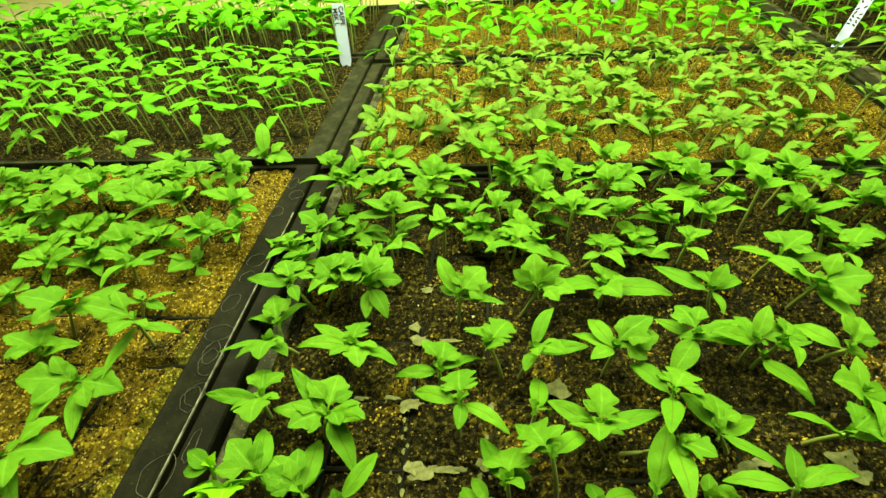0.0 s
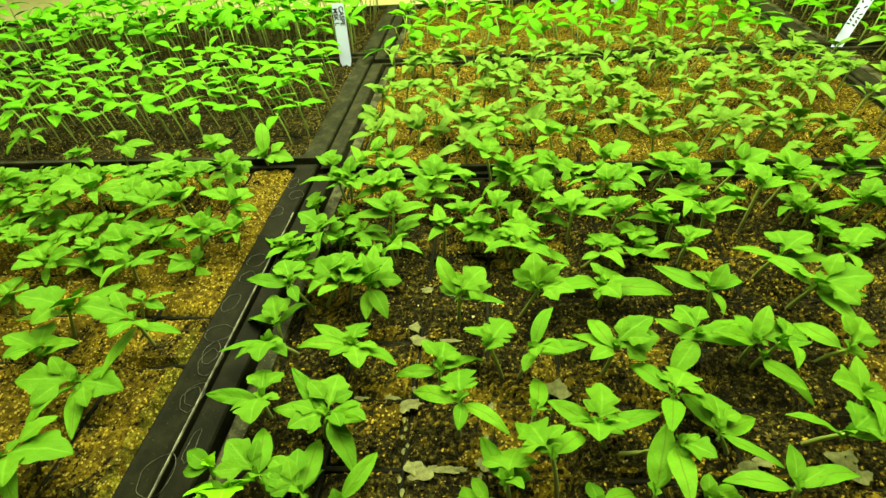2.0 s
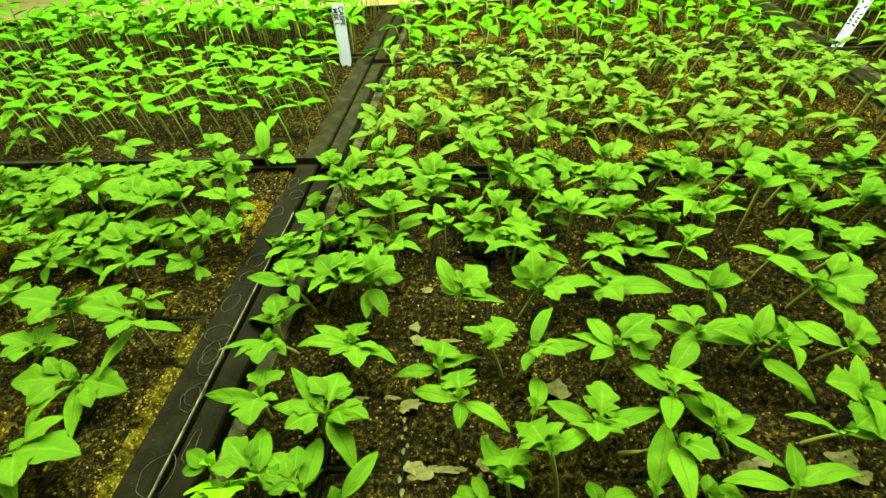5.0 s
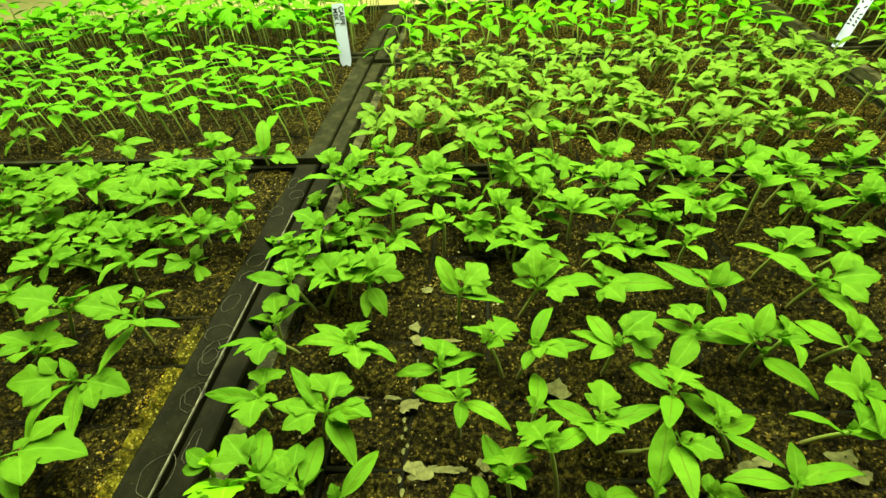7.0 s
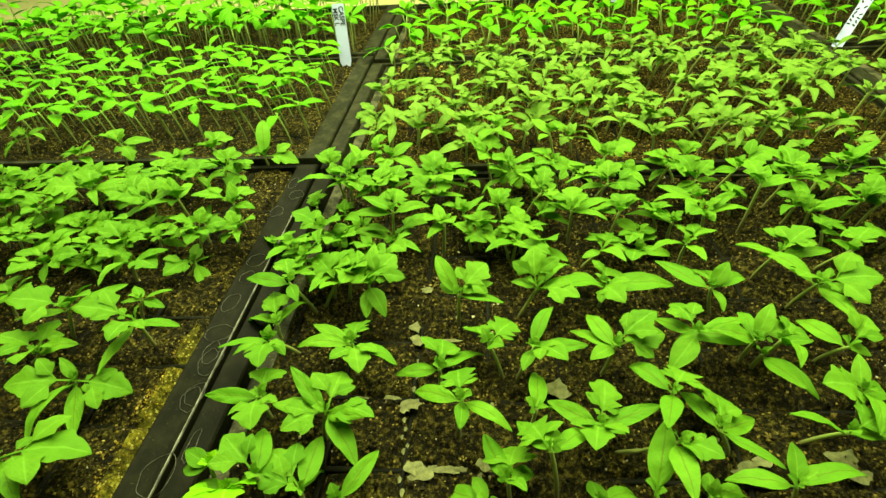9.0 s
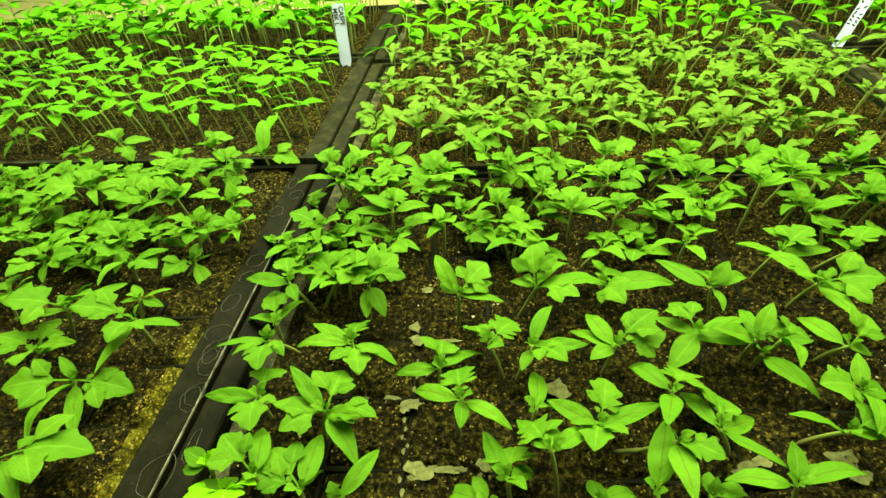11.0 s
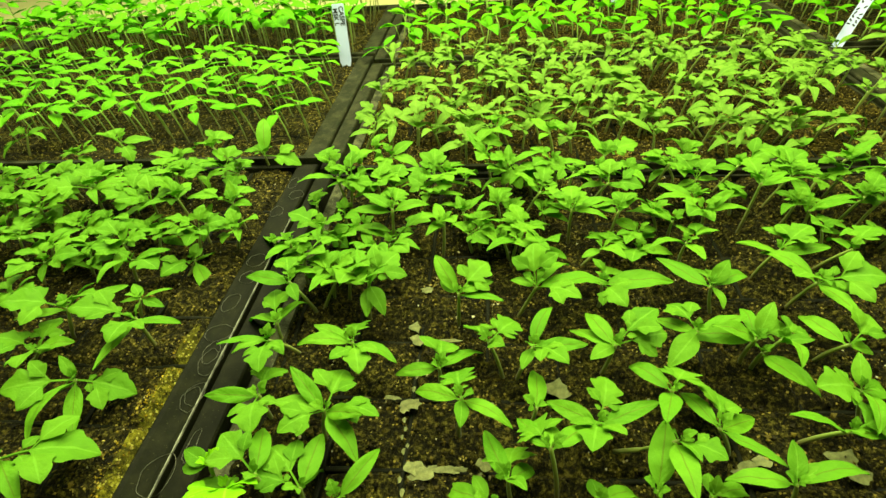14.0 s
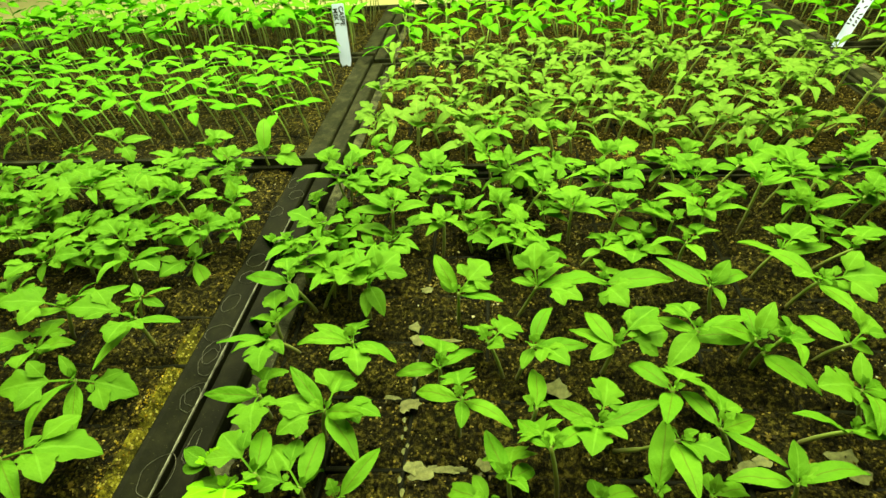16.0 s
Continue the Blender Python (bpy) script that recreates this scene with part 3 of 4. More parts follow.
sow(0.0451, -0.1771, (-0.0108, -0.0028, 0.0290), ('c', 171, 2, 30), ('o', -57, -7, 17), ('t', 81, -18, 24), ('t', 112, -4, 25))
sow(0.0501, -0.1745, (0.0127, 0.0028, 0.0240), ('c', 154, -13, 30), ('t', 82, 6, 25), ('t', 133, 8, 25), ('c', -90, 37, 31))
sow(0.0815, -0.1816, (0.0029, 0.0016, 0.0280), ('o', -87, -22, 21), ('o', -57, -20, 23), ('t', -42, 48, 25), ('t', 54, 15, 25), ('c', 114, 15, 30), ('c', 90, 20, 31))
sow(0.0775, -0.2201, (0.0040, 0.0002, 0.0230), ('c', 151, 0, 30), ('c', -27, 2, 30), ('t', -70, 9, 24), ('t', 91, -22, 24), ('c', -177, 0, 31))
sow(0.0414, -0.2569, (-0.0006, -0.0006, 0.0210), ('c', 178, -2, 30), ('t', -75, 15, 24), ('t', 100, -20, 24))
sow(0.1299, -0.2333, (0.0011, -0.0002, 0.0160), ('c', -169, -0, 23), ('c', 38, -15, 30), ('t', 93, -15, 24))
sow(0.1427, -0.2640, (0.0025, 0.0012, 0.0300), ('c', 152, -23, 30), ('c', -31, 0, 27), ('t', 98, -22, 24), ('o', -90, 3, 16))
sow(0.1387, -0.1880, (0.0011, 0.0007, 0.0260), ('c', 121, 18, 31), ('c', -10, 0, 26), ('t', 52, 13, 25), ('o', 135, -7, 17), ('o', 27, 0, 22))
sow(0.1757, -0.1802, (0.0100, 0.0012, 0.0240), ('c', 45, 0, 31), ('c', 6, 0, 43), ('t', -28, 8, 25), ('o', 160, 0, 16), ('t', 92, 33, 25))
sow(0.1652, -0.2270, (-0.0077, 0.0023, 0.0270), ('t', 120, -26, 25), ('t', 55, -13, 24), ('o', -52, 37, 16))
sow(0.1730, -0.2268, (0.0082, 0.0015, 0.0260), ('c', 66, 5, 31), ('o', -113, 3, 17), ('c', 7, 0, 29), ('t', -51, 24, 24), ('o', 26, -29, 16))
sow(0.2197, -0.2225, (0.0042, -0.0002, 0.0240), ('c', 134, -19, 30), ('o', -146, 0, 17), ('c', 111, -7, 30), ('t', 36, 19, 28), ('t', 12, 8, 25))
sow(0.2154, -0.2675, (-0.0067, -0.0006, 0.0210), ('c', 151, 0, 26), ('c', 22, 3, 32), ('t', -108, 31, 25), ('o', 179, 0, 13), ('o', -19, 0, 12), ('t', 75, 2, 24))
sow(0.1774, -0.2628, (0.0030, 0.0002, 0.0240), ('c', 88, -15, 30), ('o', 44, -45, 17))
sow(0.1885, -0.2937, (-0.0047, 0.0033, 0.0370), ('c', 118, -27, 30), ('o', 78, -24, 17), ('c', 43, -28, 30), ('o', 123, -40, 17), ('t', 107, -34, 24))
sow(0.1680, -0.2971, (-0.0017, -0.0008, 0.0230), ('c', 111, -13, 30), ('c', 51, -41, 24), ('t', 78, -31, 25), ('o', -54, 42, 16))
sow(0.1591, -0.3008, (-0.0009, -0.0007, 0.0120), ('o', 117, -17, 17), ('c', 150, -32, 30))
sow(0.2066, -0.2987, (-0.0009, -0.0010, 0.0100), ('o', 94, -29, 16), ('c', 24, -35, 27))
sow(0.2186, -0.2692, (0.0229, -0.0082, 0.0240), ('t', -31, 12, 18), ('o', -72, 29, 16), ('c', -90, 13, 30))
sow(0.2325, -0.2967, (-0.0033, 0.0001, 0.0150), ('c', 72, 10, 34))
sow(0.2498, -0.2526, (-0.0045, 0.0015, 0.0240), ('c', 119, -23, 30), ('c', -114, 25, 31), ('t', 54, -24, 24))
sow(0.2718, -0.2683, (-0.0077, 0.0025, 0.0180), ('c', -37, 0, 28), ('c', 31, -23, 30), ('t', 76, -15, 25), ('c', 107, -19, 30))
sow(0.2673, -0.2135, (0.0003, -0.0006, 0.0240), ('o', -134, -15, 27), ('c', 22, 0, 31), ('c', 15, -25, 31), ('t', 107, -9, 24), ('c', 123, -25, 30))
sow(0.2961, -0.2128, (0.0020, -0.0020, 0.0210), ('c', 82, -13, 30), ('o', 55, 33, 22), ('t', 32, -11, 24), ('c', -173, 27, 30), ('c', 179, 0, 39))
sow(0.3033, -0.2135, (0.0054, -0.0038, 0.0240), ('c', -101, 25, 30), ('o', 1, 0, 16), ('t', 53, -19, 25))
sow(0.3007, -0.2166, (0.0010, -0.0018, 0.0140), ('c', -76, 19, 30), ('c', -56, 0, 31))
sow(0.3348, -0.2119, (0.0056, -0.0083, 0.0230), ('c', 109, -15, 30), ('c', 22, -33, 29), ('t', 46, 4, 24))
sow(0.3401, -0.2477, (-0.0047, 0.0034, 0.0190), ('t', -169, 22, 25), ('o', 76, 24, 19), ('c', 28, -31, 30), ('c', -110, 15, 30))
sow(0.3063, -0.2621, (0.0091, -0.0085, 0.0240), ('c', -180, 25, 30), ('c', 9, -19, 30), ('t', 29, -15, 24))
sow(0.2902, -0.2917, (-0.0021, 0.0012, 0.0160), ('o', 76, 12, 19), ('o', 25, 13, 17), ('c', 10, 2, 31), ('c', 177, 0, 28))
sow(0.2556, -0.2957, (-0.0028, 0.0005, 0.0100), ('o', 70, -24, 17), ('c', 22, -34, 28))
sow(0.3369, -0.1708, (0.0080, -0.0044, 0.0260), ('c', 125, 0, 34), ('t', -155, 32, 24), ('c', -74, 4, 30), ('t', -9, 15, 29), ('c', -6, -6, 30))
sow(0.2908, -0.1762, (-0.0038, 0.0012, 0.0210), ('o', -83, -7, 17), ('o', 46, 31, 19), ('c', 29, -9, 30), ('t', 89, -22, 24), ('c', 133, 0, 36))
sow(0.3274, -0.1427, (0.0086, -0.0037, 0.0280), ('c', 5, 2, 31), ('c', -174, 19, 30), ('t', 57, -2, 24), ('t', 34, 15, 25))
sow(0.3693, -0.1342, (0.0102, -0.0090, 0.0240), ('o', -102, 0, 17), ('c', 80, -25, 31), ('t', 41, 8, 25))
sow(0.2842, -0.1315, (0.0012, -0.0006, 0.0190), ('c', -88, 21, 30), ('t', 76, -13, 24), ('c', -154, 13, 31), ('t', 29, 0, 25))
sow(0.2262, -0.1697, (-0.0006, 0.0004, 0.0190), ('c', 4, 0, 43), ('t', -68, 13, 24), ('c', 132, -23, 30), ('t', 71, -16, 24))
sow(0.2206, -0.1317, (0.0101, -0.0050, 0.0190), ('t', 79, -15, 25), ('c', -69, 27, 30), ('o', -148, 0, 16), ('t', 49, -13, 24))
sow(0.2465, -0.1132, (0.0116, -0.0112, 0.0100), ('t', -113, 20, 24), ('c', 10, -19, 30), ('t', 73, -7, 24))
sow(0.1725, -0.1318, (0.0033, -0.0007, 0.0230), ('c', -134, 19, 30), ('t', 70, -9, 24), ('c', -47, 19, 30), ('t', 101, -15, 24))
sow(0.0448, 0.0734, (-0.0004, 0.0020, 0.0164), ('t', 141, 23, 24), ('t', 160, -8, 25), ('c', 24, -10, 30), ('t', -30, -8, 23))
sow(0.0861, 0.0475, (0.0019, 0.0030, 0.0239), ('c', 153, 13, 32), ('c', 54, 7, 29), ('t', 98, 28, 26), ('t', 60, -30, 22))
sow(0.1333, 0.0375, (0.0018, 0.0029, 0.0257), ('c', 160, 18, 36), ('c', 8, 8, 31), ('t', -42, 39, 23), ('t', -127, 41, 23))
sow(0.1767, 0.0270, (-0.0105, 0.0032, 0.0281), ('t', -169, -12, 29), ('t', -99, 44, 24), ('t', -51, 42, 23), ('c', -122, -11, 28), ('c', 31, -16, 27))
sow(0.2040, 0.0479, (-0.0062, 0.0029, 0.0236), ('c', 145, 4, 28), ('c', 20, -1, 26), ('t', 81, 24, 24), ('t', 47, 28, 27))
sow(0.2741, 0.1270, (0.0082, 0.0015, 0.0266), ('c', 112, 27, 36), ('t', -80, 37, 23), ('c', -16, -9, 35), ('t', 39, 19, 22))
sow(0.2837, 0.0835, (-0.0005, 0.0019, 0.0169), ('t', -128, 5, 20), ('c', 151, -20, 26), ('t', -79, 35, 22), ('t', -105, 45, 24))
sow(0.2963, 0.0528, (0.0045, 0.0009, 0.0195), ('c', 138, -17, 27), ('c', 13, -5, 30), ('t', -111, 42, 24), ('t', 50, -28, 23))
sow(0.4112, 0.0366, (0.0114, -0.0032, 0.0256), ('c', -173, -7, 26), ('t', -145, 34, 24), ('c', -6, -4, 31), ('t', -108, 38, 23))
sow(0.4630, 0.0562, (0.0084, -0.0036, 0.0116), ('c', 9, -17, 28), ('t', -143, 36, 24), ('c', -159, -12, 28))
sow(-0.2650, -0.0382, (0.0017, 0.0001, 0.0120), ('t', 167, 15, 22), ('t', 91, 10, 21), ('c', 5, 9, 26), ('c', -27, -30, 28))
sow(-0.3265, 0.0487, (0.0051, 0.0052, 0.0200), ('c', 83, -10, 27), ('t', -112, -21, 29), ('t', 161, 0, 21), ('c', -17, -2, 28))
sow(-0.2648, -0.0190, (0.0038, 0.0038, 0.0160), ('c', 100, -10, 27), ('c', 166, -4, 26), ('t', -25, 0, 23))
sow(-0.1655, -0.0703, (-0.0012, 0.0004, 0.0280), ('t', 116, 14, 22), ('c', 31, 0, 32), ('t', -150, 10, 31), ('c', -49, -2, 27), ('c', 16, -2, 28))
sow(-0.2295, 0.0109, (-0.0029, -0.0046, 0.0200), ('t', 158, -5, 21), ('t', -7, 17, 22), ('c', -35, 0, 29))
sow(-0.1986, 0.0186, (0.0031, 0.0010, 0.0240), ('t', -178, 19, 22), ('t', -42, -33, 22), ('o', 22, -4, 28), ('t', 143, 12, 22))
sow(-0.1288, -0.0046, (0.0021, 0.0021, 0.0150), ('t', 80, 2, 21), ('o', -102, 4, 15), ('c', 179, 16, 28), ('o', 125, 25, 16))
sow(-0.0798, 0.0042, (-0.0120, -0.0061, 0.0250), ('t', 153, -5, 22), ('t', 87, 12, 22), ('c', -53, 0, 28))
sow(-0.0636, -0.0304, (0.0030, 0.0021, 0.0200), ('c', 148, 0, 28), ('c', -163, 0, 29), ('t', 83, 2, 21), ('t', -85, 0, 23))
sow(-0.0368, -0.0874, (-0.0024, -0.0008, 0.0250), ('o', -68, -42, 16), ('o', 107, 46, 18), ('t', -170, 16, 29), ('c', -31, 17, 27), ('t', 81, 0, 22))
sow(-0.0588, -0.1054, (0.0023, 0.0013, 0.0170), ('o', 80, 36, 16), ('o', 76, -4, 16), ('o', -81, -21, 16), ('c', 139, -15, 26))
sow(-0.0822, -0.0816, (-0.0037, -0.0023, 0.0280), ('c', -149, 0, 29), ('c', 95, -4, 28), ('t', 160, 44, 22), ('o', -73, 14, 16), ('t', -25, 33, 22))
sow(-0.1459, -0.0597, (0.0001, -0.0006, 0.0160), ('c', -180, 12, 28), ('c', -23, 12, 27), ('t', -76, 19, 22), ('c', 58, 11, 37))
sow(-0.1048, -0.1038, (0.0023, 0.0010, 0.0120), ('c', 171, 17, 28), ('t', 69, -2, 21), ('t', 124, -2, 22), ('c', -14, 18, 28), ('c', -110, 13, 27))
sow(-0.1580, -0.1065, (0.0016, 0.0015, 0.0140), ('t', 127, 2, 22), ('t', 7, 7, 22), ('c', -123, 0, 29), ('t', -19, 5, 22), ('t', 156, 9, 22))
sow(-0.1898, -0.0990, (0.0027, 0.0016, 0.0180), ('c', 117, 2, 28), ('t', 171, -2, 22), ('c', -29, 4, 27), ('t', -149, 13, 24))
sow(-0.2277, -0.0777, (0.0042, 0.0046, 0.0170), ('c', -173, -14, 28), ('c', 10, 4, 27), ('t', 143, -2, 22))
sow(-0.2246, -0.1120, (0.0061, 0.0045, 0.0190), ('t', -18, 0, 21), ('t', -71, 14, 22), ('c', -19, -14, 28), ('t', 122, -7, 21))
sow(-0.0492, 0.0084, (-0.0010, -0.0014, 0.0140), ('c', 103, 29, 41), ('t', -2, -15, 31), ('t', 140, 0, 21))
sow(0.0137, -0.0037, (0.0004, -0.0000, 0.0100), ('o', 163, 27, 17), ('o', 67, 10, 16), ('t', 108, 10, 22))
sow(0.0386, -0.0526, (-0.0037, -0.0011, 0.0270), ('c', -172, 0, 32), ('t', -47, -5, 23), ('c', 44, 18, 29))
sow(0.0666, -0.0003, (-0.0085, -0.0040, 0.0230), ('t', -112, 15, 21), ('t', 87, 12, 22), ('c', -67, -6, 27))
sow(0.0714, -0.0150, (0.0015, -0.0008, 0.0230), ('o', 37, 17, 23), ('o', -19, -13, 26), ('t', -101, 0, 22))
sow(0.0474, -0.0096, (-0.0030, -0.0004, 0.0130), ('c', 137, -19, 28), ('o', -83, -22, 16), ('c', 125, 23, 28))
sow(0.0787, -0.0550, (0.0009, -0.0008, 0.0180), ('t', 143, 12, 22), ('c', 53, -17, 27), ('t', 76, 20, 22), ('o', -122, -22, 16))
sow(0.0874, -0.1141, (0.0030, 0.0006, 0.0350), ('c', 177, -0, 30), ('c', 17, 0, 26), ('t', 87, 5, 22), ('o', 161, 19, 24), ('t', 115, 2, 22))
sow(0.0894, -0.1161, (-0.0005, 0.0002, 0.0130), ('t', 36, 9, 34), ('c', 171, 7, 33), ('t', 55, -10, 21))
sow(0.1232, -0.1175, (0.0028, 0.0007, 0.0340), ('c', 107, 0, 28), ('t', -131, 36, 22), ('t', -63, 34, 21), ('c', -111, 19, 27))
sow(0.1219, -0.0432, (0.0004, -0.0003, 0.0230), ('c', 152, -4, 27), ('c', -127, 4, 27), ('t', 67, -5, 21), ('c', -27, 14, 28))
sow(0.1314, -0.0434, (0.0066, -0.0005, 0.0150), ('c', 69, -17, 27), ('c', -60, 17, 26))
sow(0.1379, -0.0867, (-0.0004, 0.0004, 0.0140), ('o', 112, 26, 16), ('o', 40, 19, 21), ('t', 118, -15, 22))
sow(0.1444, -0.1143, (-0.0015, -0.0007, 0.0160), ('t', 45, -10, 22), ('c', 123, -17, 27), ('t', -55, 17, 22), ('t', 92, -12, 22))
sow(0.1664, -0.0870, (-0.0031, -0.0003, 0.0210), ('o', 122, 33, 18), ('o', 71, 14, 16), ('c', -125, 23, 28), ('t', 84, 2, 21))
sow(0.1586, -0.0310, (-0.0044, 0.0006, 0.0320), ('t', -106, 17, 21), ('c', -65, 10, 28), ('c', 131, 28, 28), ('t', 78, 17, 22))
sow(0.0026, -0.1159, (-0.0028, -0.0016, 0.0120), ('c', 132, -16, 28), ('t', -27, 2, 22))
sow(0.0331, -0.1072, (0.0005, 0.0002, 0.0210), ('t', 167, 22, 24), ('c', -76, 15, 27), ('c', 135, -15, 27), ('t', -19, 31, 21), ('t', -28, -24, 23))
sow(0.0179, -0.0663, (0.0009, -0.0024, 0.0100), ('t', 103, 2, 21), ('o', 133, -11, 15))
sow(0.0429, -0.0783, (0.0011, -0.0010, 0.0100), ('t', 105, -14, 22), ('c', -47, 19, 27), ('o', -99, 27, 15))
sow(0.0633, -0.1060, (-0.0002, -0.0004, 0.0120), ('c', 138, -23, 27), ('c', -24, 15, 27))
sow(0.0155, -0.1225, (0.0010, -0.0024, 0.0100), ('t', 130, -18, 21), ('t', -31, 23, 21), ('t', -8, 28, 22))
sow(0.2118, -0.0408, (-0.0058, 0.0020, 0.0280), ('t', -133, 18, 21), ('c', 2, 0, 26), ('t', 129, 7, 22), ('t', -142, -23, 26))
sow(0.2549, -0.0061, (-0.0007, 0.0006, 0.0140), ('o', 64, 14, 16), ('t', 13, 16, 26), ('c', 117, 21, 28))
sow(0.1679, -0.0441, (0.0041, 0.0012, 0.0310), ('o', 89, 33, 16), ('t', -132, 31, 21), ('t', -63, -30, 22), ('c', 17, 13, 31))
sow(0.2444, -0.0498, (-0.0023, 0.0002, 0.0260), ('c', -166, -6, 28), ('c', 35, -24, 27), ('t', 71, -17, 22))
sow(0.2696, -0.0336, (-0.0039, -0.0000, 0.0140), ('t', 90, -12, 22), ('c', 21, -8, 27), ('c', -70, 15, 27))
sow(0.2136, -0.1079, (0.0001, -0.0003, 0.0300), ('c', 121, 8, 28), ('t', 86, 9, 22), ('c', 15, 10, 28), ('t', 69, -2, 21), ('c', -23, 0, 24), ('c', 123, -15, 27))
sow(0.2421, -0.1048, (0.0041, -0.0011, 0.0280), ('t', 89, -12, 21), ('c', 40, -4, 28), ('c', 123, -19, 27), ('t', 56, 7, 21))
sow(0.3074, -0.0258, (-0.0060, 0.0008, 0.0130), ('c', 38, -11, 27), ('t', -137, 36, 22), ('c', -135, 0, 27))
sow(0.3095, -0.0741, (-0.0018, -0.0003, 0.0180), ('c', 141, 4, 29), ('t', 85, -8, 21), ('c', -180, -2, 29), ('c', -119, 10, 28), ('t', 54, -15, 21))
sow(0.3056, -0.1018, (-0.0012, 0.0008, 0.0240), ('c', 30, 19, 27), ('c', -4, 8, 28), ('o', -82, 7, 15), ('t', -137, 18, 21))
sow(0.2834, -0.1050, (0.0006, 0.0000, 0.0160), ('c', 116, 4, 28), ('c', 156, 0, 31))
sow(0.2618, -0.1145, (-0.0027, 0.0006, 0.0170), ('c', 113, -15, 27), ('o', 25, -14, 16), ('t', -122, 10, 21))
sow(0.1790, -0.1143, (0.0014, -0.0003, 0.0180), ('t', 121, -14, 22), ('t', 34, -10, 22), ('c', -48, 0, 27), ('t', 109, 20, 22), ('o', -151, -5, 24))
sow(0.1737, -0.0856, (-0.0002, 0.0002, 0.0120), ('t', 77, -2, 22), ('o', 35, -19, 15))
sow(0.1992, -0.0859, (-0.0030, -0.0006, 0.0150), ('t', -64, 34, 21), ('c', -52, 15, 27), ('t', 91, -10, 21))
sow(0.3348, -0.0954, (0.0041, 0.0005, 0.0410), ('c', 76, -19, 27), ('c', 15, 2, 27), ('c', 34, 2, 28), ('t', 97, 14, 22), ('c', 60, 6, 28))
sow(0.3380, -0.0352, (0.0114, -0.0033, 0.0250), ('c', 14, 10, 27), ('c', 84, -17, 28), ('t', 2, 26, 27), ('c', -149, 14, 28))
sow(0.3668, -0.0875, (0.0026, -0.0024, 0.0180), ('t', 75, -5, 21), ('c', -133, 15, 27), ('o', 28, -7, 16), ('c', 38, 0, 27))
sow(0.3816, -0.0890, (-0.0004, -0.0001, 0.0130), ('c', -9, 21, 28), ('c', 14, 21, 28), ('t', 82, -7, 21))
sow(0.4006, -0.0892, (0.0087, -0.0051, 0.0320), ('c', 98, 0, 27), ('t', 48, 19, 22), ('c', -149, 19, 27), ('t', 52, -2, 21))
sow(0.3872, -0.0364, (-0.0022, 0.0019, 0.0170), ('c', 78, -17, 27), ('t', 38, -12, 21), ('c', -20, 2, 30), ('t', 25, 15, 22))
sow(0.4086, 0.0003, (0.0016, -0.0002, 0.0150), ('t', 62, -12, 22), ('o', 21, 21, 16), ('c', -142, 16, 28))
sow(0.4088, -0.0451, (0.0090, -0.0057, 0.0330), ('c', 19, -19, 27), ('t', -153, 18, 21), ('t', 41, -12, 22), ('c', 23, 25, 28))
sow(0.3166, -0.0080, (0.0030, -0.0015, 0.0180), ('c', 111, 4, 28), ('o', -113, -11, 15), ('t', 55, 8, 21))
sow(0.4001, -0.1136, (0.0044, -0.0056, 0.0210), ('c', -160, 23, 27), ('t', 49, -5, 22), ('o', 55, -10, 16))
sow(0.1660, -0.0014, (-0.0026, -0.0002, 0.0410), ('t', 108, 0, 21), ('c', 54, -9, 27), ('c', -63, 9, 26), ('t', -124, -5, 23))
sow(0.2153, -0.0030, (-0.0086, 0.0021, 0.0380), ('c', 123, 8, 27), ('t', 47, -5, 21), ('c', -115, 17, 27))
sow(0.2724, 0.0337, (0.0039, 0.0003, 0.0250), ('c', -176, -2, 29), ('c', 47, -13, 27), ('t', 73, -3, 21))
sow(0.2956, 0.0022, (-0.0021, 0.0003, 0.0300), ('c', 143, 15, 30), ('t', -85, 28, 22), ('c', 4, 18, 29), ('c', -12, 0, 32))
sow(0.2308, 0.0269, (-0.0040, 0.0003, 0.0170), ('t', -45, 25, 22), ('o', 55, 30, 16), ('t', -114, 5, 21), ('c', -34, 4, 28))
sow(0.3621, 0.0048, (-0.0067, 0.0020, 0.0190), ('c', 103, -17, 28), ('t', 52, -5, 22), ('c', 13, -8, 28), ('c', -140, 6, 27))
sow(0.3967, 0.0360, (0.0042, -0.0026, 0.0220), ('c', -94, 6, 27), ('c', -161, 12, 28), ('t', 59, -5, 21))
sow(0.4461, 0.0392, (0.0038, -0.0022, 0.0190), ('c', -6, -4, 27), ('t', -147, 30, 22), ('c', -155, 15, 26))
sow(0.4145, 0.0321, (0.0043, -0.0046, 0.0170), ('c', 22, -19, 28), ('t', 64, 7, 22), ('c', 93, -15, 27))
sow(0.4679, 0.0257, (0.0001, -0.0003, 0.0110), ('t', 72, -5, 21), ('c', -152, 17, 27), ('t', -63, 15, 21), ('c', -90, 0, 27))
sow(0.3533, 0.0545, (-0.0095, 0.0029, 0.0120), ('t', 70, -2, 22), ('c', -150, 17, 27), ('c', 33, -2, 27))
sow(0.1316, 0.0396, (0.0020, 0.0005, 0.0270), ('t', 49, -7, 21), ('c', 121, -4, 27), ('t', 74, 2, 22))
sow(0.0872, 0.0471, (0.0020, -0.0004, 0.0210), ('o', 144, 14, 16), ('o', 60, -7, 15), ('t', 94, -2, 21))
sow(0.0388, 0.0671, (0.0050, 0.0010, 0.0160), ('t', 155, 12, 22), ('o', 50, -11, 16), ('c', 49, 4, 27))
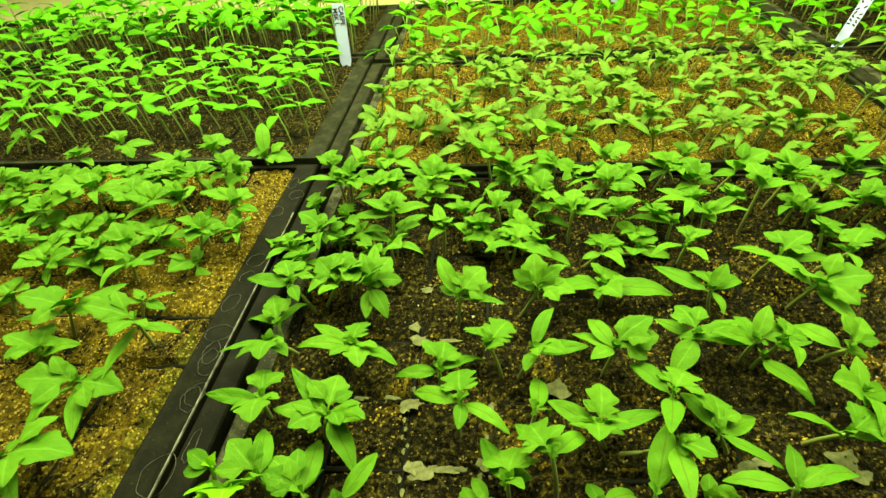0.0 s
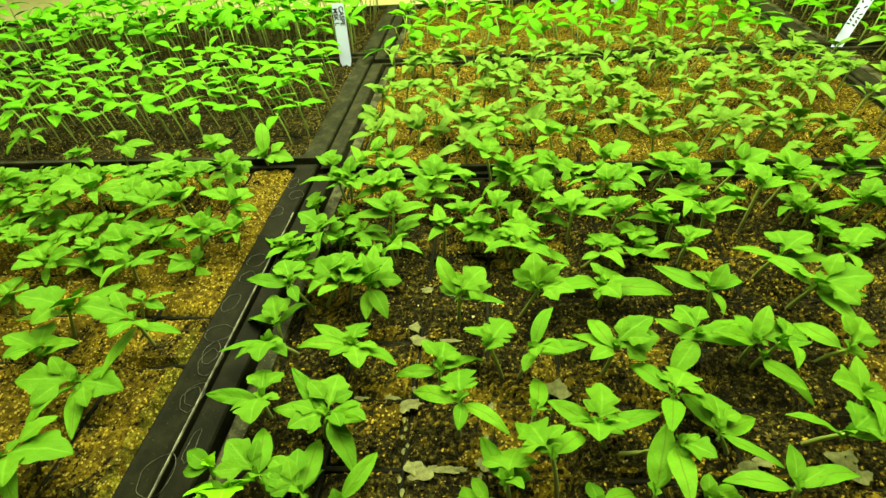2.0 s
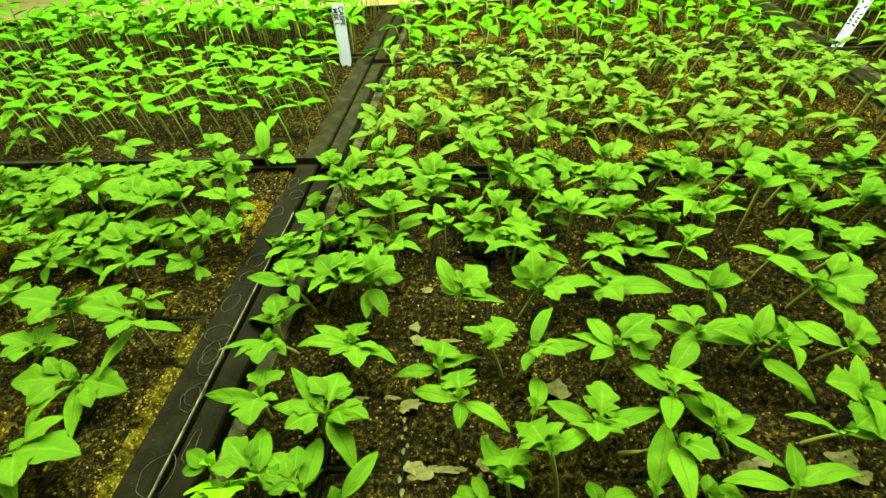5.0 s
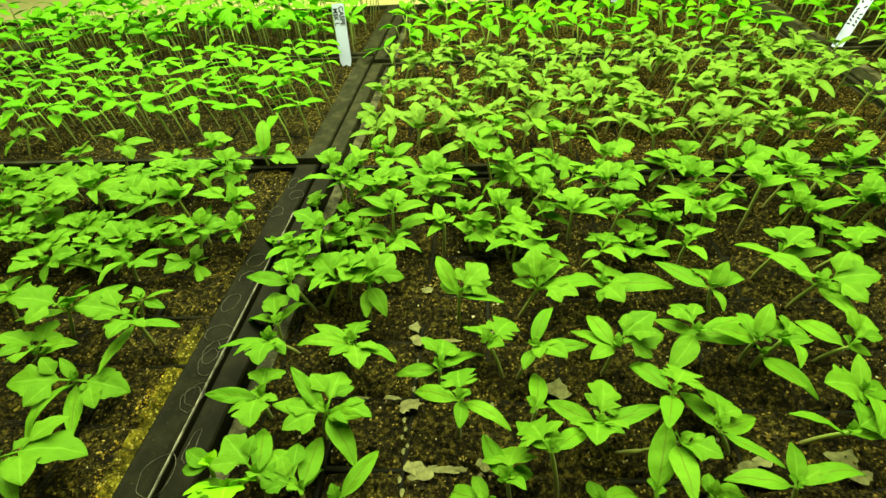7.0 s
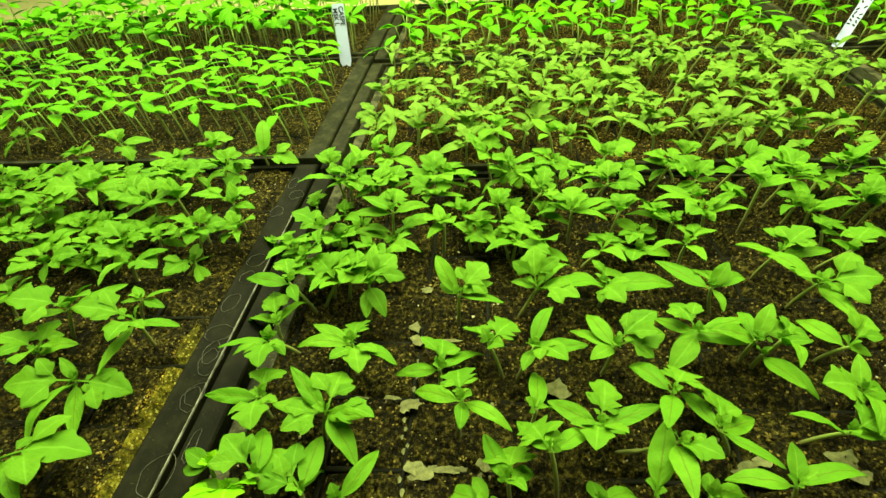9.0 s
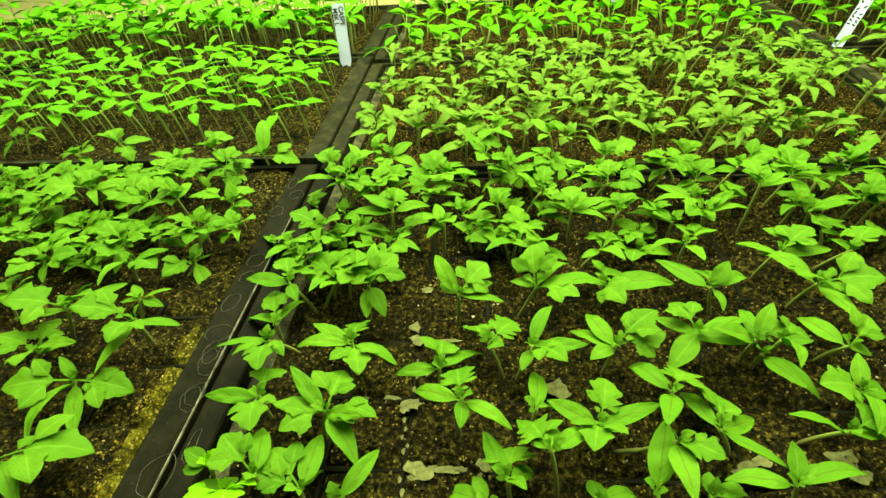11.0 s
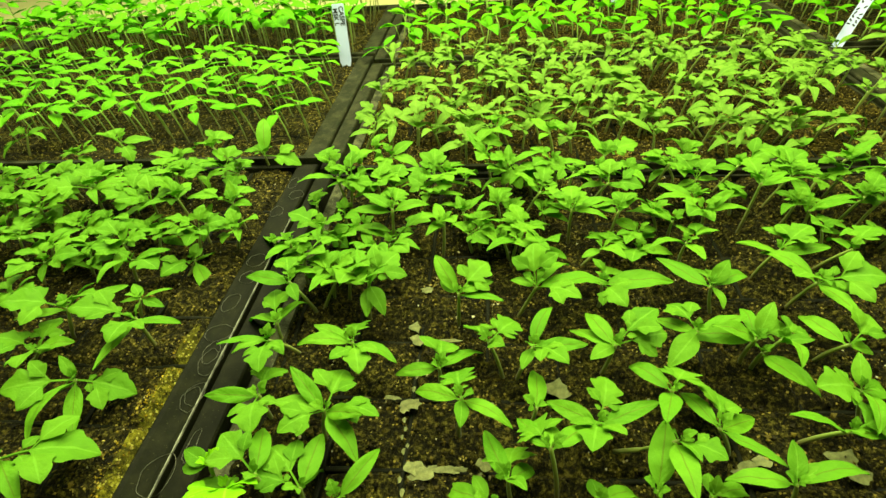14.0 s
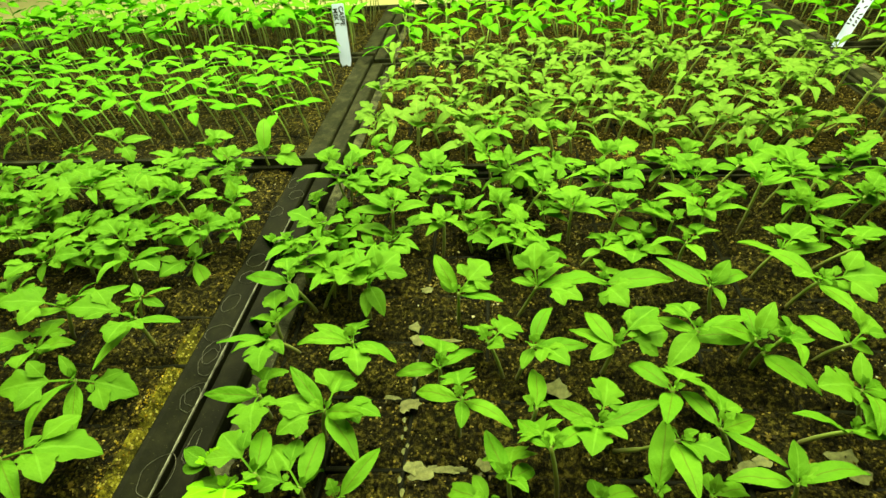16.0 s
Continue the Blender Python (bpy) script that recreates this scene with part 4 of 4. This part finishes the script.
sow(0.1098, 0.0405, (-0.0041, -0.0018, 0.0170), ('c', -112, 20, 28), ('t', 82, -7, 22), ('c', 58, -20, 28))
sow(0.2592, 0.0476, (-0.0070, 0.0007, 0.0160), ('t', 69, -2, 22), ('c', 117, -15, 27))
sow(0.1876, 0.0373, (0.0019, -0.0013, 0.0180), ('t', -131, 30, 22), ('c', 58, -12, 27), ('t', 81, 0, 21))
sow(0.0526, -0.1611, (0.0044, 0.0014, 0.0240), ('t', 134, -12, 23), ('t', -30, 38, 22), ('c', -107, 16, 28), ('t', 96, -12, 22), ('c', -26, 21, 27))
sow(0.0318, -0.1500, (0.0027, 0.0012, 0.0220), ('t', 132, -16, 22), ('t', -29, 33, 22), ('c', 156, -26, 27), ('c', -41, 15, 27))
sow(0.0654, -0.1664, (0.0058, 0.0012, 0.0240), ('t', -95, 24, 22), ('t', -41, 39, 23), ('c', 114, -4, 27), ('t', -60, 19, 22))
sow(0.0163, -0.1321, (0.0023, 0.0011, 0.0190), ('t', 136, -21, 23), ('t', -36, 27, 22), ('c', -107, 17, 27))
sow(0.0745, -0.1320, (0.0011, -0.0005, 0.0200), ('c', 114, -6, 27), ('t', -50, 24, 23), ('t', -100, 40, 23))
sow(0.0468, -0.1193, (0.0031, 0.0004, 0.0170), ('t', -102, 34, 23), ('t', -37, 37, 23), ('c', 145, -8, 27), ('t', 97, -21, 23))
sow(0.0908, -0.1319, (-0.0014, -0.0006, 0.0200), ('t', -49, 19, 23), ('c', -33, 16, 28))
sow(0.1505, -0.1130, (0.0004, -0.0007, 0.0200), ('t', 114, -17, 22), ('t', -49, 40, 22), ('c', -63, 10, 27), ('t', 86, -7, 23))
sow(0.1706, -0.1257, (-0.0042, -0.0010, 0.0200), ('t', 112, -24, 22), ('c', -54, 24, 27), ('t', 74, -10, 22))
sow(0.1938, -0.1317, (-0.0029, -0.0000, 0.0190), ('t', -124, 44, 22), ('t', -60, 41, 22), ('c', -56, 15, 27))
sow(0.1910, -0.0429, (-0.0030, -0.0003, 0.0180), ('t', 111, -16, 23), ('t', 56, -14, 23), ('c', -126, 17, 27))
sow(-0.1691, -0.1325, (0.0035, 0.0031, 0.0140), ('t', 154, -7, 22), ('t', -12, 21, 22), ('c', 179, -15, 27))
sow(-0.1397, -0.1051, (0.0036, 0.0031, 0.0160), ('t', 150, -5, 22), ('t', -15, 19, 22), ('c', -19, 0, 28), ('c', 171, -21, 27))
sow(-0.0899, -0.1192, (0.0028, 0.0016, 0.0140), ('t', 144, -10, 22), ('t', -18, 22, 22), ('c', -21, 2, 27))
sow(-0.2530, -0.0650, (0.0032, 0.0037, 0.0140), ('t', 157, -5, 23), ('t', -9, 14, 22), ('c', -24, -6, 28))
sow(-0.2291, -0.0295, (0.0035, 0.0029, 0.0150), ('t', 146, 4, 23), ('t', -6, 19, 23), ('c', -11, -4, 28), ('c', 178, -17, 27))
sow(-0.1618, -0.0215, (0.0025, 0.0028, 0.0150), ('t', 145, -2, 23), ('t', -14, 16, 23), ('c', -14, -8, 28), ('c', 174, -12, 28))
sow(0.2782, -0.0936, (-0.0047, 0.0003, 0.0150), ('t', -127, 39, 23), ('c', 36, -28, 27), ('t', 61, -11, 23))
sow(0.3364, -0.0730, (-0.0039, 0.0004, 0.0150), ('t', -137, 39, 23), ('c', 38, -23, 28), ('t', 62, -5, 23))
sow(0.3820, -0.1136, (-0.0035, 0.0012, 0.0160), ('t', -145, 38, 22), ('c', 27, -24, 27), ('t', 47, -9, 23))


def wild(x, y, z, height, lean, size, group, label, grow, young=1.0):
    """A tomato seedling of no set shape."""
    top = (lean[0] + RNG.gauss(0, 0.003), lean[1] + RNG.gauss(0, 0.003), height)
    az = RNG.uniform(0, 360)
    leaves = [("c", az, RNG.uniform(-22, 14), 28.5 * size * RNG.uniform(0.85, 1.1)), ("c", az + RNG.uniform(150, 210), RNG.uniform(-22, 14), 28.5 * size * RNG.uniform(0.85, 1.1))]
    for i in range(RNG.choice((3, 4, 4, 5))):
        leaves.append(("t", az + 90 + 130 * i + RNG.uniform(-30, 30), RNG.uniform(-5, 38), size * young * RNG.uniform(17, 28)))
    stem = stem_mesh(top, 0.0012, 0.0009, STEM, RNG.uniform(-0.002, 0.002))
    plant(x, y, top, leaves, label, group, stem, z, grow, (MILD_COTYLEDONS, MILD_LEAVES) if young < 1 else (COTYLEDONS, TRUE_LEAVES), "small_seedling" if young < 1 else "tomato_seedling")


def rest_of(key, x0, y0, x1, y1, size, height, gap, label, group, pair=0.0):
    p = PLANS[key]
    for i in range(-14, 15):
        for j in range(-9, 10):
            x, y = p.cx + (i + 0.5) * p.pitch, p.cy + (j + 0.5) * p.pitch
            if not (max(x0, p.x0 + 0.02) < x < min(x1, p.x1 - 0.012) and max(y0, p.y0 + 0.009) < y < min(y1, p.y1 - 0.009)):
                continue
            x, y = x + RNG.gauss(0, 0.006), y + RNG.gauss(0, 0.006)
            if any((x - a) ** 2 + (y - b) ** 2 < gap * gap for a, b in TAKEN):
                continue
            spots = [(x, y)]
            if RNG.random() < pair:
                a = RNG.uniform(0, 6.28)
                spots = [(x + 0.013 * math.cos(a), y + 0.013 * math.sin(a)), (x - 0.013 * math.cos(a), y - 0.013 * math.sin(a))]
            for x, y in spots:
                h = height * RNG.uniform(0.75, 1.25)
                wild(x, y, p.soil(x, y), h, (0.004 + 0.012 * max(0.0, x), 0.0), size * RNG.uniform(0.85, 1.15), group, label, 0.9, 0.74 if key.endswith("middle") else 1.0)


PLANT = "young tomato plant with lobed leaves and long seed leaves"
rest_of("front", 0.02, -0.125, 0.54, 0.0, 0.88, 0.025, 0.018, PLANT, "tomato plants in the near trays", 0.9)
rest_of("left_front", -0.46, -0.15, -0.02, 0.025, 0.82, 0.022, 0.019, PLANT, "tomato plants in the near trays", 1.0)
rest_of("middle", 0, 0, 0.55, 0.3, 0.98, 0.028, 0.015, "small tomato seedling with arching seed leaves", "seedlings in the middle tray", 0.95)
rest_of("right_middle", 0.55, 0, 0.76, 0.3, 1.12, 0.028, 0.0, "small tomato seedling with arching seed leaves", "seedlings in the middle tray", 1.0)

THIN_STEMS = []
for i in range(6):
    tip = (RNG.uniform(-0.012, -0.002), RNG.uniform(-0.004, 0.004), RNG.uniform(0.030, 0.038))
    THIN_STEMS.append((stem_mesh(tip, 0.0008, 0.0007, THIN_STEM, RNG.uniform(-0.002, 0.002)), tip))


def slender(key, label, group, keep, size, lift):
    p = PLANS[key]
    for i in range(-22, 22):
        for j in range(-2, 14):
            x, y = p.cx + (i + 0.5) * p.pitch, p.cy + (j + 0.5) * p.pitch
            if not (p.x0 + 0.02 < x < p.x1 - 0.02 and p.y0 + 0.02 < y < p.y1 - 0.02) or RNG.random() > keep or (x > -0.052 and y > 0.245) or y < 0.062:
                continue
            x, y = x + RNG.gauss(0, 0.005), y + RNG.gauss(0, 0.004)
            stem, tip = RNG.choice(THIN_STEMS)
            az = RNG.choice((0, 180)) + RNG.gauss(0, 60)
            leaves = [("c", az, RNG.uniform(-12, 15), size * RNG.uniform(0.85, 1.15)), ("c", az + 180 + RNG.gauss(0, 14), RNG.uniform(-12, 15), size * RNG.uniform(0.85, 1.15))]
            plant(x, y, tip, leaves, label, group, stem, p.soil(x, y) + lift, 0.5, (BRIGHTS, BRIGHTS), "slender_seedling")


slender("left_middle", "slender seedling with two bright green seed leaves", "slender seedlings", 0.97, 24.5, 0.0)

# far seedlings: too many and too far off to tell apart, in rows that stir together
FAR = []


def far_rows(key, label, keep, size, height, x_end, thick, gap):
    p = PLANS[key]
    for j in range(0, 14):
        y0 = p.y0 + 0.014 + j * gap
        if y0 > p.y1 - 0.012:
            break
        pieces_leaf, pieces_stem = [], ([], [])
        for i in range(int((min(x_end, p.x1) - p.x0 - 0.03) / gap)):
            if RNG.random() > keep:
                continue
            x, y = p.x0 + 0.03 + i * gap + RNG.gauss(0, 0.005), y0 + RNG.gauss(0, 0.005)
            z = p.soil(x, y)
            tip = Vector((RNG.gauss(0, 0.005), RNG.gauss(0, 0.004), height * RNG.uniform(0.75, 1.2)))
            v, f = tube([Vector((x, y, z - 0.006)), Vector((x, y, z)) + tip * 0.5 + Vector((0.001, 0, 0)), Vector((x, y, z)) + tip], (thick, thick, thick * 0.8), 5)
            o = len(pieces_stem[0])
            pieces_stem[0].extend(v)
            pieces_stem[1].extend(tuple(o + k for k in q) for q in f)
            az = RNG.uniform(0, 360)
            for k in range(RNG.choice((2, 3, 3))):
                s = size * RNG.uniform(0.8, 1.15) / 1000
                m = facing(Vector((x, y, z)) + tip, az + k * 165 + RNG.gauss(0, 20), RNG.uniform(-18, 30), RNG.uniform(-25, 25)) @ Matrix.Scale(s, 4)
                pieces_leaf.append((RNG.choice(BRIGHT_DATA), m))
        if not pieces_leaf:
            continue
        row = tagged(new("far_seedlings"), label, "seedlings", "", "stuff")
        v, f, uv = joined(pieces_leaf)
        part("leaves", mesh_of("leaves", v, f, BRIGHT, True, uv), row)
        part("stems", mesh_of("stems", *pieces_stem, THIN_STEM, True), row)
        FAR.append((row, RNG.uniform(0, 6.28)))


far_rows("left_back", "row of tall bright green seedlings in the far tray", 1.0, 29, 0.046, 9, 0.0008, 0.024)
far_rows("far_left", "row of tall seedlings in the outlying tray", 0.5, 29, 0.050, 9, 0.0008, 0.028)
far_rows("back", "row of bright seedlings with large seed leaves", 1.0, 28, 0.028, 9, 0.0010, 0.030)
far_rows("right_back", "row of bright seedlings with large seed leaves", 1.0, 28, 0.028, 0.80, 0.0010, 0.030)


# ---- plant labels ----
def plant_label(foot, tip, width, facing_to, label):
    """A plastic stick from foot to tip, its broad side turned to a point. Returns it with its own frame: x across, y up along it."""
    foot, tip = Vector(foot), Vector(tip)
    up = (tip - foot).normalized()
    out = (Vector(facing_to) - foot)
    out = (out - up * out.dot(up)).normalized()
    m = Matrix((up.cross(out), up, out)).transposed().to_4x4()
    ob = tagged(new("plant_label"), label, "plant label", "plant labels")
    ob.matrix_basis = Matrix.Translation(foot) @ m
    h, w, t = (tip - foot).length, width / 2, 0.0004
    outline = [(-w, h - 0.001), (-w + 0.001, h), (w - 0.001, h), (w, h - 0.001), (w, 0.0), (w * 0.2, -0.022), (-w * 0.2, -0.022), (-w, 0.0)]
    n = len(outline)
    verts = [(x, y, z) for z in (-t, t) for x, y in outline]
    faces = [tuple(range(n))[::-1], tuple(range(n, 2 * n))] + [(k, (k + 1) % n, n + (k + 1) % n, n + k) for k in range(n)]
    part("stick", mesh_of("stick", verts, faces, LABEL), ob)
    return ob, h


def lettering(parent, text, size, x, y):
    data = bpy.data.curves.new("lettering", "FONT")
    data.body, data.size, data.extrude, data.offset = text, size, 0.0001, 0.0002
    data.materials.append(INK)
    ob = new("lettering", data)
    ob.parent = parent
    ob.matrix_basis = pose(x, y, 0.0006, 0, 0, -90)
    return tagged(ob, "black handwritten marker lettering")


stick, h = plant_label((-0.0362, 0.2825, 0.0), (-0.0363, 0.2900, 0.0696), 0.0150, EYE, "white plastic plant label with black handwriting in the tray")
lettering(stick, "CASPE", 0.0082, 0.0006, h - 0.003)
lettering(stick, "MSK L", 0.0078, -0.0066, h - 0.005)
stick2, h2 = plant_label((0.5766, 0.2750, 0.0), (0.5976, 0.2850, 0.0539), 0.0115, (0.16, -0.447, -0.20), "white plastic plant label leaning among seedlings, with writing")
for i in range(8):
    for col in (-0.0033, 0.0027):
        if RNG.random() < 0.8:
            mark = part("writing_mark", mesh_of("writing_mark", *box(-0.0018, -0.0008, 0.0004, 0.0018, 0.0008, 0.0007), INK), stick2, "black illegible writing")
            mark.matrix_basis = pose(col, h2 - 0.005 - i * 0.0042, 0, 0, 0, RNG.uniform(-70, 70))
stick3, h3 = plant_label((0.357, 0.53, 0.0), (0.362, 0.535, 0.06), 0.012, EYE, "white plastic plant label far back among the seedlings")


# ---- small debris and stains ----
FLAKES = (
    (0.1118, -0.1908, 0.0055, 0.80, 0),
    (0.1155, -0.2021, 0.0050, 1.30, 0),
    (0.1160, -0.2465, 0.0045, 1.40, 0),
    (0.1128, -0.2498, 0.0030, 1.00, 0),
    (0.1148, -0.2612, 0.0020, 0.50, 0),
    (0.1153, -0.2737, 0.0024, 0.50, 0),
    (0.1253, -0.2844, 0.0050, 1.50, 0),
    (0.1215, -0.2823, 0.0050, 1.20, 0),
    (0.1374, -0.2828, 0.0025, 3.00, 0),
    (0.1175, -0.2941, 0.0026, 0.60, 0),
    (0.1555, -0.2795, 0.0050, 0.80, 0),
    (0.1940, -0.2345, 0.0070, 1.20, 0),
    (0.2772, -0.2782, 0.0060, 1.40, 0),
    (0.2844, -0.2724, 0.0040, 1.30, 0),
    (0.3219, -0.2701, 0.0070, 1.40, 0),
    (0.3260, -0.2781, 0.0040, 1.50, 0),
    (0.1164, -0.1578, 0.0035, 1.60, 0),
    (0.1352, -0.2013, 0.0020, 4.00, 0),
    (0.1053, -0.2426, 0.0016, 4.00, 0),
    (0.1590, -0.2462, 0.0025, 0.80, 0),
    (0.1567, -0.2645, 0.0020, 0.60, 0),
    (0.1136, -0.2562, 0.0020, 0.60, 0),
    (0.1137, -0.2660, 0.0016, 0.60, 0),
    (0.1172, -0.2706, 0.0014, 0.80, 0),
    (0.1156, -0.2882, 0.0020, 0.60, 0),
    (0.1164, -0.2171, 0.0018, 0.50, 0),
    (0.1170, -0.2283, 0.0022, 0.50, 0),
    (0.1164, -0.2367, 0.0022, 0.70, 0),
    (0.1305, -0.2820, 0.0020, 2.00, 0),
    (0.1442, -0.2820, 0.0016, 2.40, 0),
    (0.1563, -0.2722, 0.0016, 0.60, 0),
    (0.1537, -0.2852, 0.0024, 0.60, 0),
    (0.1533, -0.2920, 0.0018, 0.60, 0),
    (0.0882, -0.2434, 0.0015, 3.00, 0),
)
RINGS = (
    (-0.0067, -0.2491, 0.0056, 0.0083, 0),
    (-0.0054, -0.2461, 0.0056, 0.0076, 0),
    (-0.0043, -0.2928, 0.0083, 0.0114, 0),
    (-0.0069, -0.2224, 0.0067, 0.0095, 0),
    (-0.0085, -0.2161, 0.0047, 0.0088, 0),
    (-0.0134, -0.1730, 0.0052, 0.0083, 0),
    (-0.0106, -0.2003, 0.0091, 0.0063, 0),
    (-0.0153, -0.0252, 0.0039, 0.0080, 0),
    (-0.0073, -0.0434, 0.0057, 0.0066, 0),
    (-0.0166, -0.0685, 0.0055, 0.0070, 0),
    (-0.0106, -0.1489, 0.0055, 0.0065, 0),
    (-0.0110, -0.1307, 0.0065, 0.0069, 0),
    (0.0069, -0.2765, 0.0023, 0.0100, 0),
)
def flake(x, y, size, seed, stretch=1.0, turn=0.0):
    """A torn dry flake, curled a little."""
    p = PLANS["front"]
    rng = random.Random(seed)
    n, verts = 14, []
    rad = [size * rng.uniform(0.55, 1.1) for _ in range(n)]
    for side in (0, 1):
        for ring in (0.0, 0.5, 1.0):
            for k in range(n):
                a = 2 * math.pi * k / n
                r = rad[k] * ring
                px, py = math.cos(a) * r * stretch, math.sin(a) * r
                z = 0.10 * r * math.sin(2 * a + seed) + 0.0006 * side * (1 - ring * 0.7)
                verts.append((px, py, z))
    faces = []
    for side in (0, 1):
        o = side * 3 * n
        for ring in (0, 1):
            for k in range(n):
                q = (o + ring * n + k, o + ring * n + (k + 1) % n, o + (ring + 1) * n + (k + 1) % n, o + (ring + 1) * n + k)
                faces.append(q if side else q[::-1])
    for k in range(n):
        faces.append((2 * n + k, 2 * n + (k + 1) % n, 5 * n + (k + 1) % n, 5 * n + k))
    ob = tagged(new("dry_flake", mesh_of("dry_flake", verts, faces, FLAKE)), "pale torn dry flake lying on the soil", "debris", "dry flakes on the soil")
    ob.matrix_basis = pose(x, y, -0.0026, rng.uniform(-9, 9), rng.uniform(-9, 9), turn)
    return ob


for fx, fy, fs, fst, ft in FLAKES:
    flake(fx, fy, fs, int(fx * 9000), fst, ft)


def stain_ring(x, y, rx, ry, turn, width):
    """A dried drop's mineral ring on the tray's rim."""
    n, verts, faces = 48, [], []
    for k in range(n):
        a = 2 * math.pi * k / n
        w = width * (0.7 + 0.5 * noise.noise((math.cos(a) * 2, math.sin(a) * 2, x * 300)))
        for r, z in ((-w, 0.0), (0, 0.00025), (w, 0.0)):
            k2 = 1 + 0.30 * noise.noise((math.cos(a) * 1.3, math.sin(a) * 1.3, y * 90))
            verts.append(((rx * k2 + r) * math.cos(a), (ry * k2 + r) * math.sin(a), z))
    for k in range(n):
        a, b = 3 * k, 3 * ((k + 1) % n)
        faces += [(a, b, b + 1, a + 1), (a + 1, b + 1, b + 2, a + 2)]
    ob = tagged(new("stain_ring", mesh_of("stain_ring", verts, faces, STAIN)), "dried pale water ring on the black rim", "stain", "water rings on the tray rims")
    ob.matrix_basis = pose(x, y, 0.0003, 0, 0, turn)


for sx, sy, sa, sb, st in RINGS:
    stain_ring(sx, sy, sa, sb, st, 0.00024)


# ---- what moves: plants grow and stir, loose crumbs dry out and are washed in ----
def motions():
    times = (0.0, 1.4, 2.8, 4.2, 5.3, 6.4, 7.8, 9.2, 10.3, 11.4, 12.6, 13.8, 15.0, 16.0)
    # growth from the first day to the last, quickest after the watering
    growth = (-1.0, -0.97, -0.94, -0.90, -0.68, -0.46, -0.38, -0.30, -0.18, -0.07, 0.0, 0.07, 0.14, 0.2)
    for thing, x, y, z, ph, grow in PLANTS:
        rows = []
        for t, g in zip(times, growth):
            sway = 0.6 * math.sin(t * 0.8 + ph) + 0.25 * math.sin(t * 2.1 + 2 * ph) + 1.6 * g
            rows.append((t, pose(x, y, z + grow * 0.0026 * g, sway * math.cos(ph), sway * math.sin(ph), 0)))
        walk(thing, rows)
    for ob, at, az, pitch, roll, seed_leaf, mm, ph, grow in LEAVES:
        rows = []
        for t, g in list(zip(times, growth))[::2] + [(16.0, 0.2)]:
            stir = 0.9 * math.sin(t * 0.7 + ph) + 0.5 * math.sin(t * 1.9 + 3 * ph)
            if seed_leaf:
                m = facing(at, az + 4 * g * math.sin(ph), pitch - 5 * grow * g * math.cos(2 * ph) + stir, roll)
            else:
                f = facing(at, az + 7 * g * math.sin(ph), pitch - 11 * grow * g + stir, roll)
                m = f @ Matrix.Translation((0, 0.00018 * mm * g * grow, 0))
            rows.append((t, m))
        walk(ob, rows)
    for row, ph in FAR:
        walk(row, [(t, pose(0.0006 * math.sin(0.6 * t + ph), 0.0005 * math.sin(0.9 * t + 2 * ph), 0.0002 * t - 0.002)) for t in times])
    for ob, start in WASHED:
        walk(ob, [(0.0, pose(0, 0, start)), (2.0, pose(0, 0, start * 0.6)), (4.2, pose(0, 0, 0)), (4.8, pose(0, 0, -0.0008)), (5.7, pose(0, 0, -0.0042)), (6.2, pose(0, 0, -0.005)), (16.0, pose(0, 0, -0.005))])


motions()
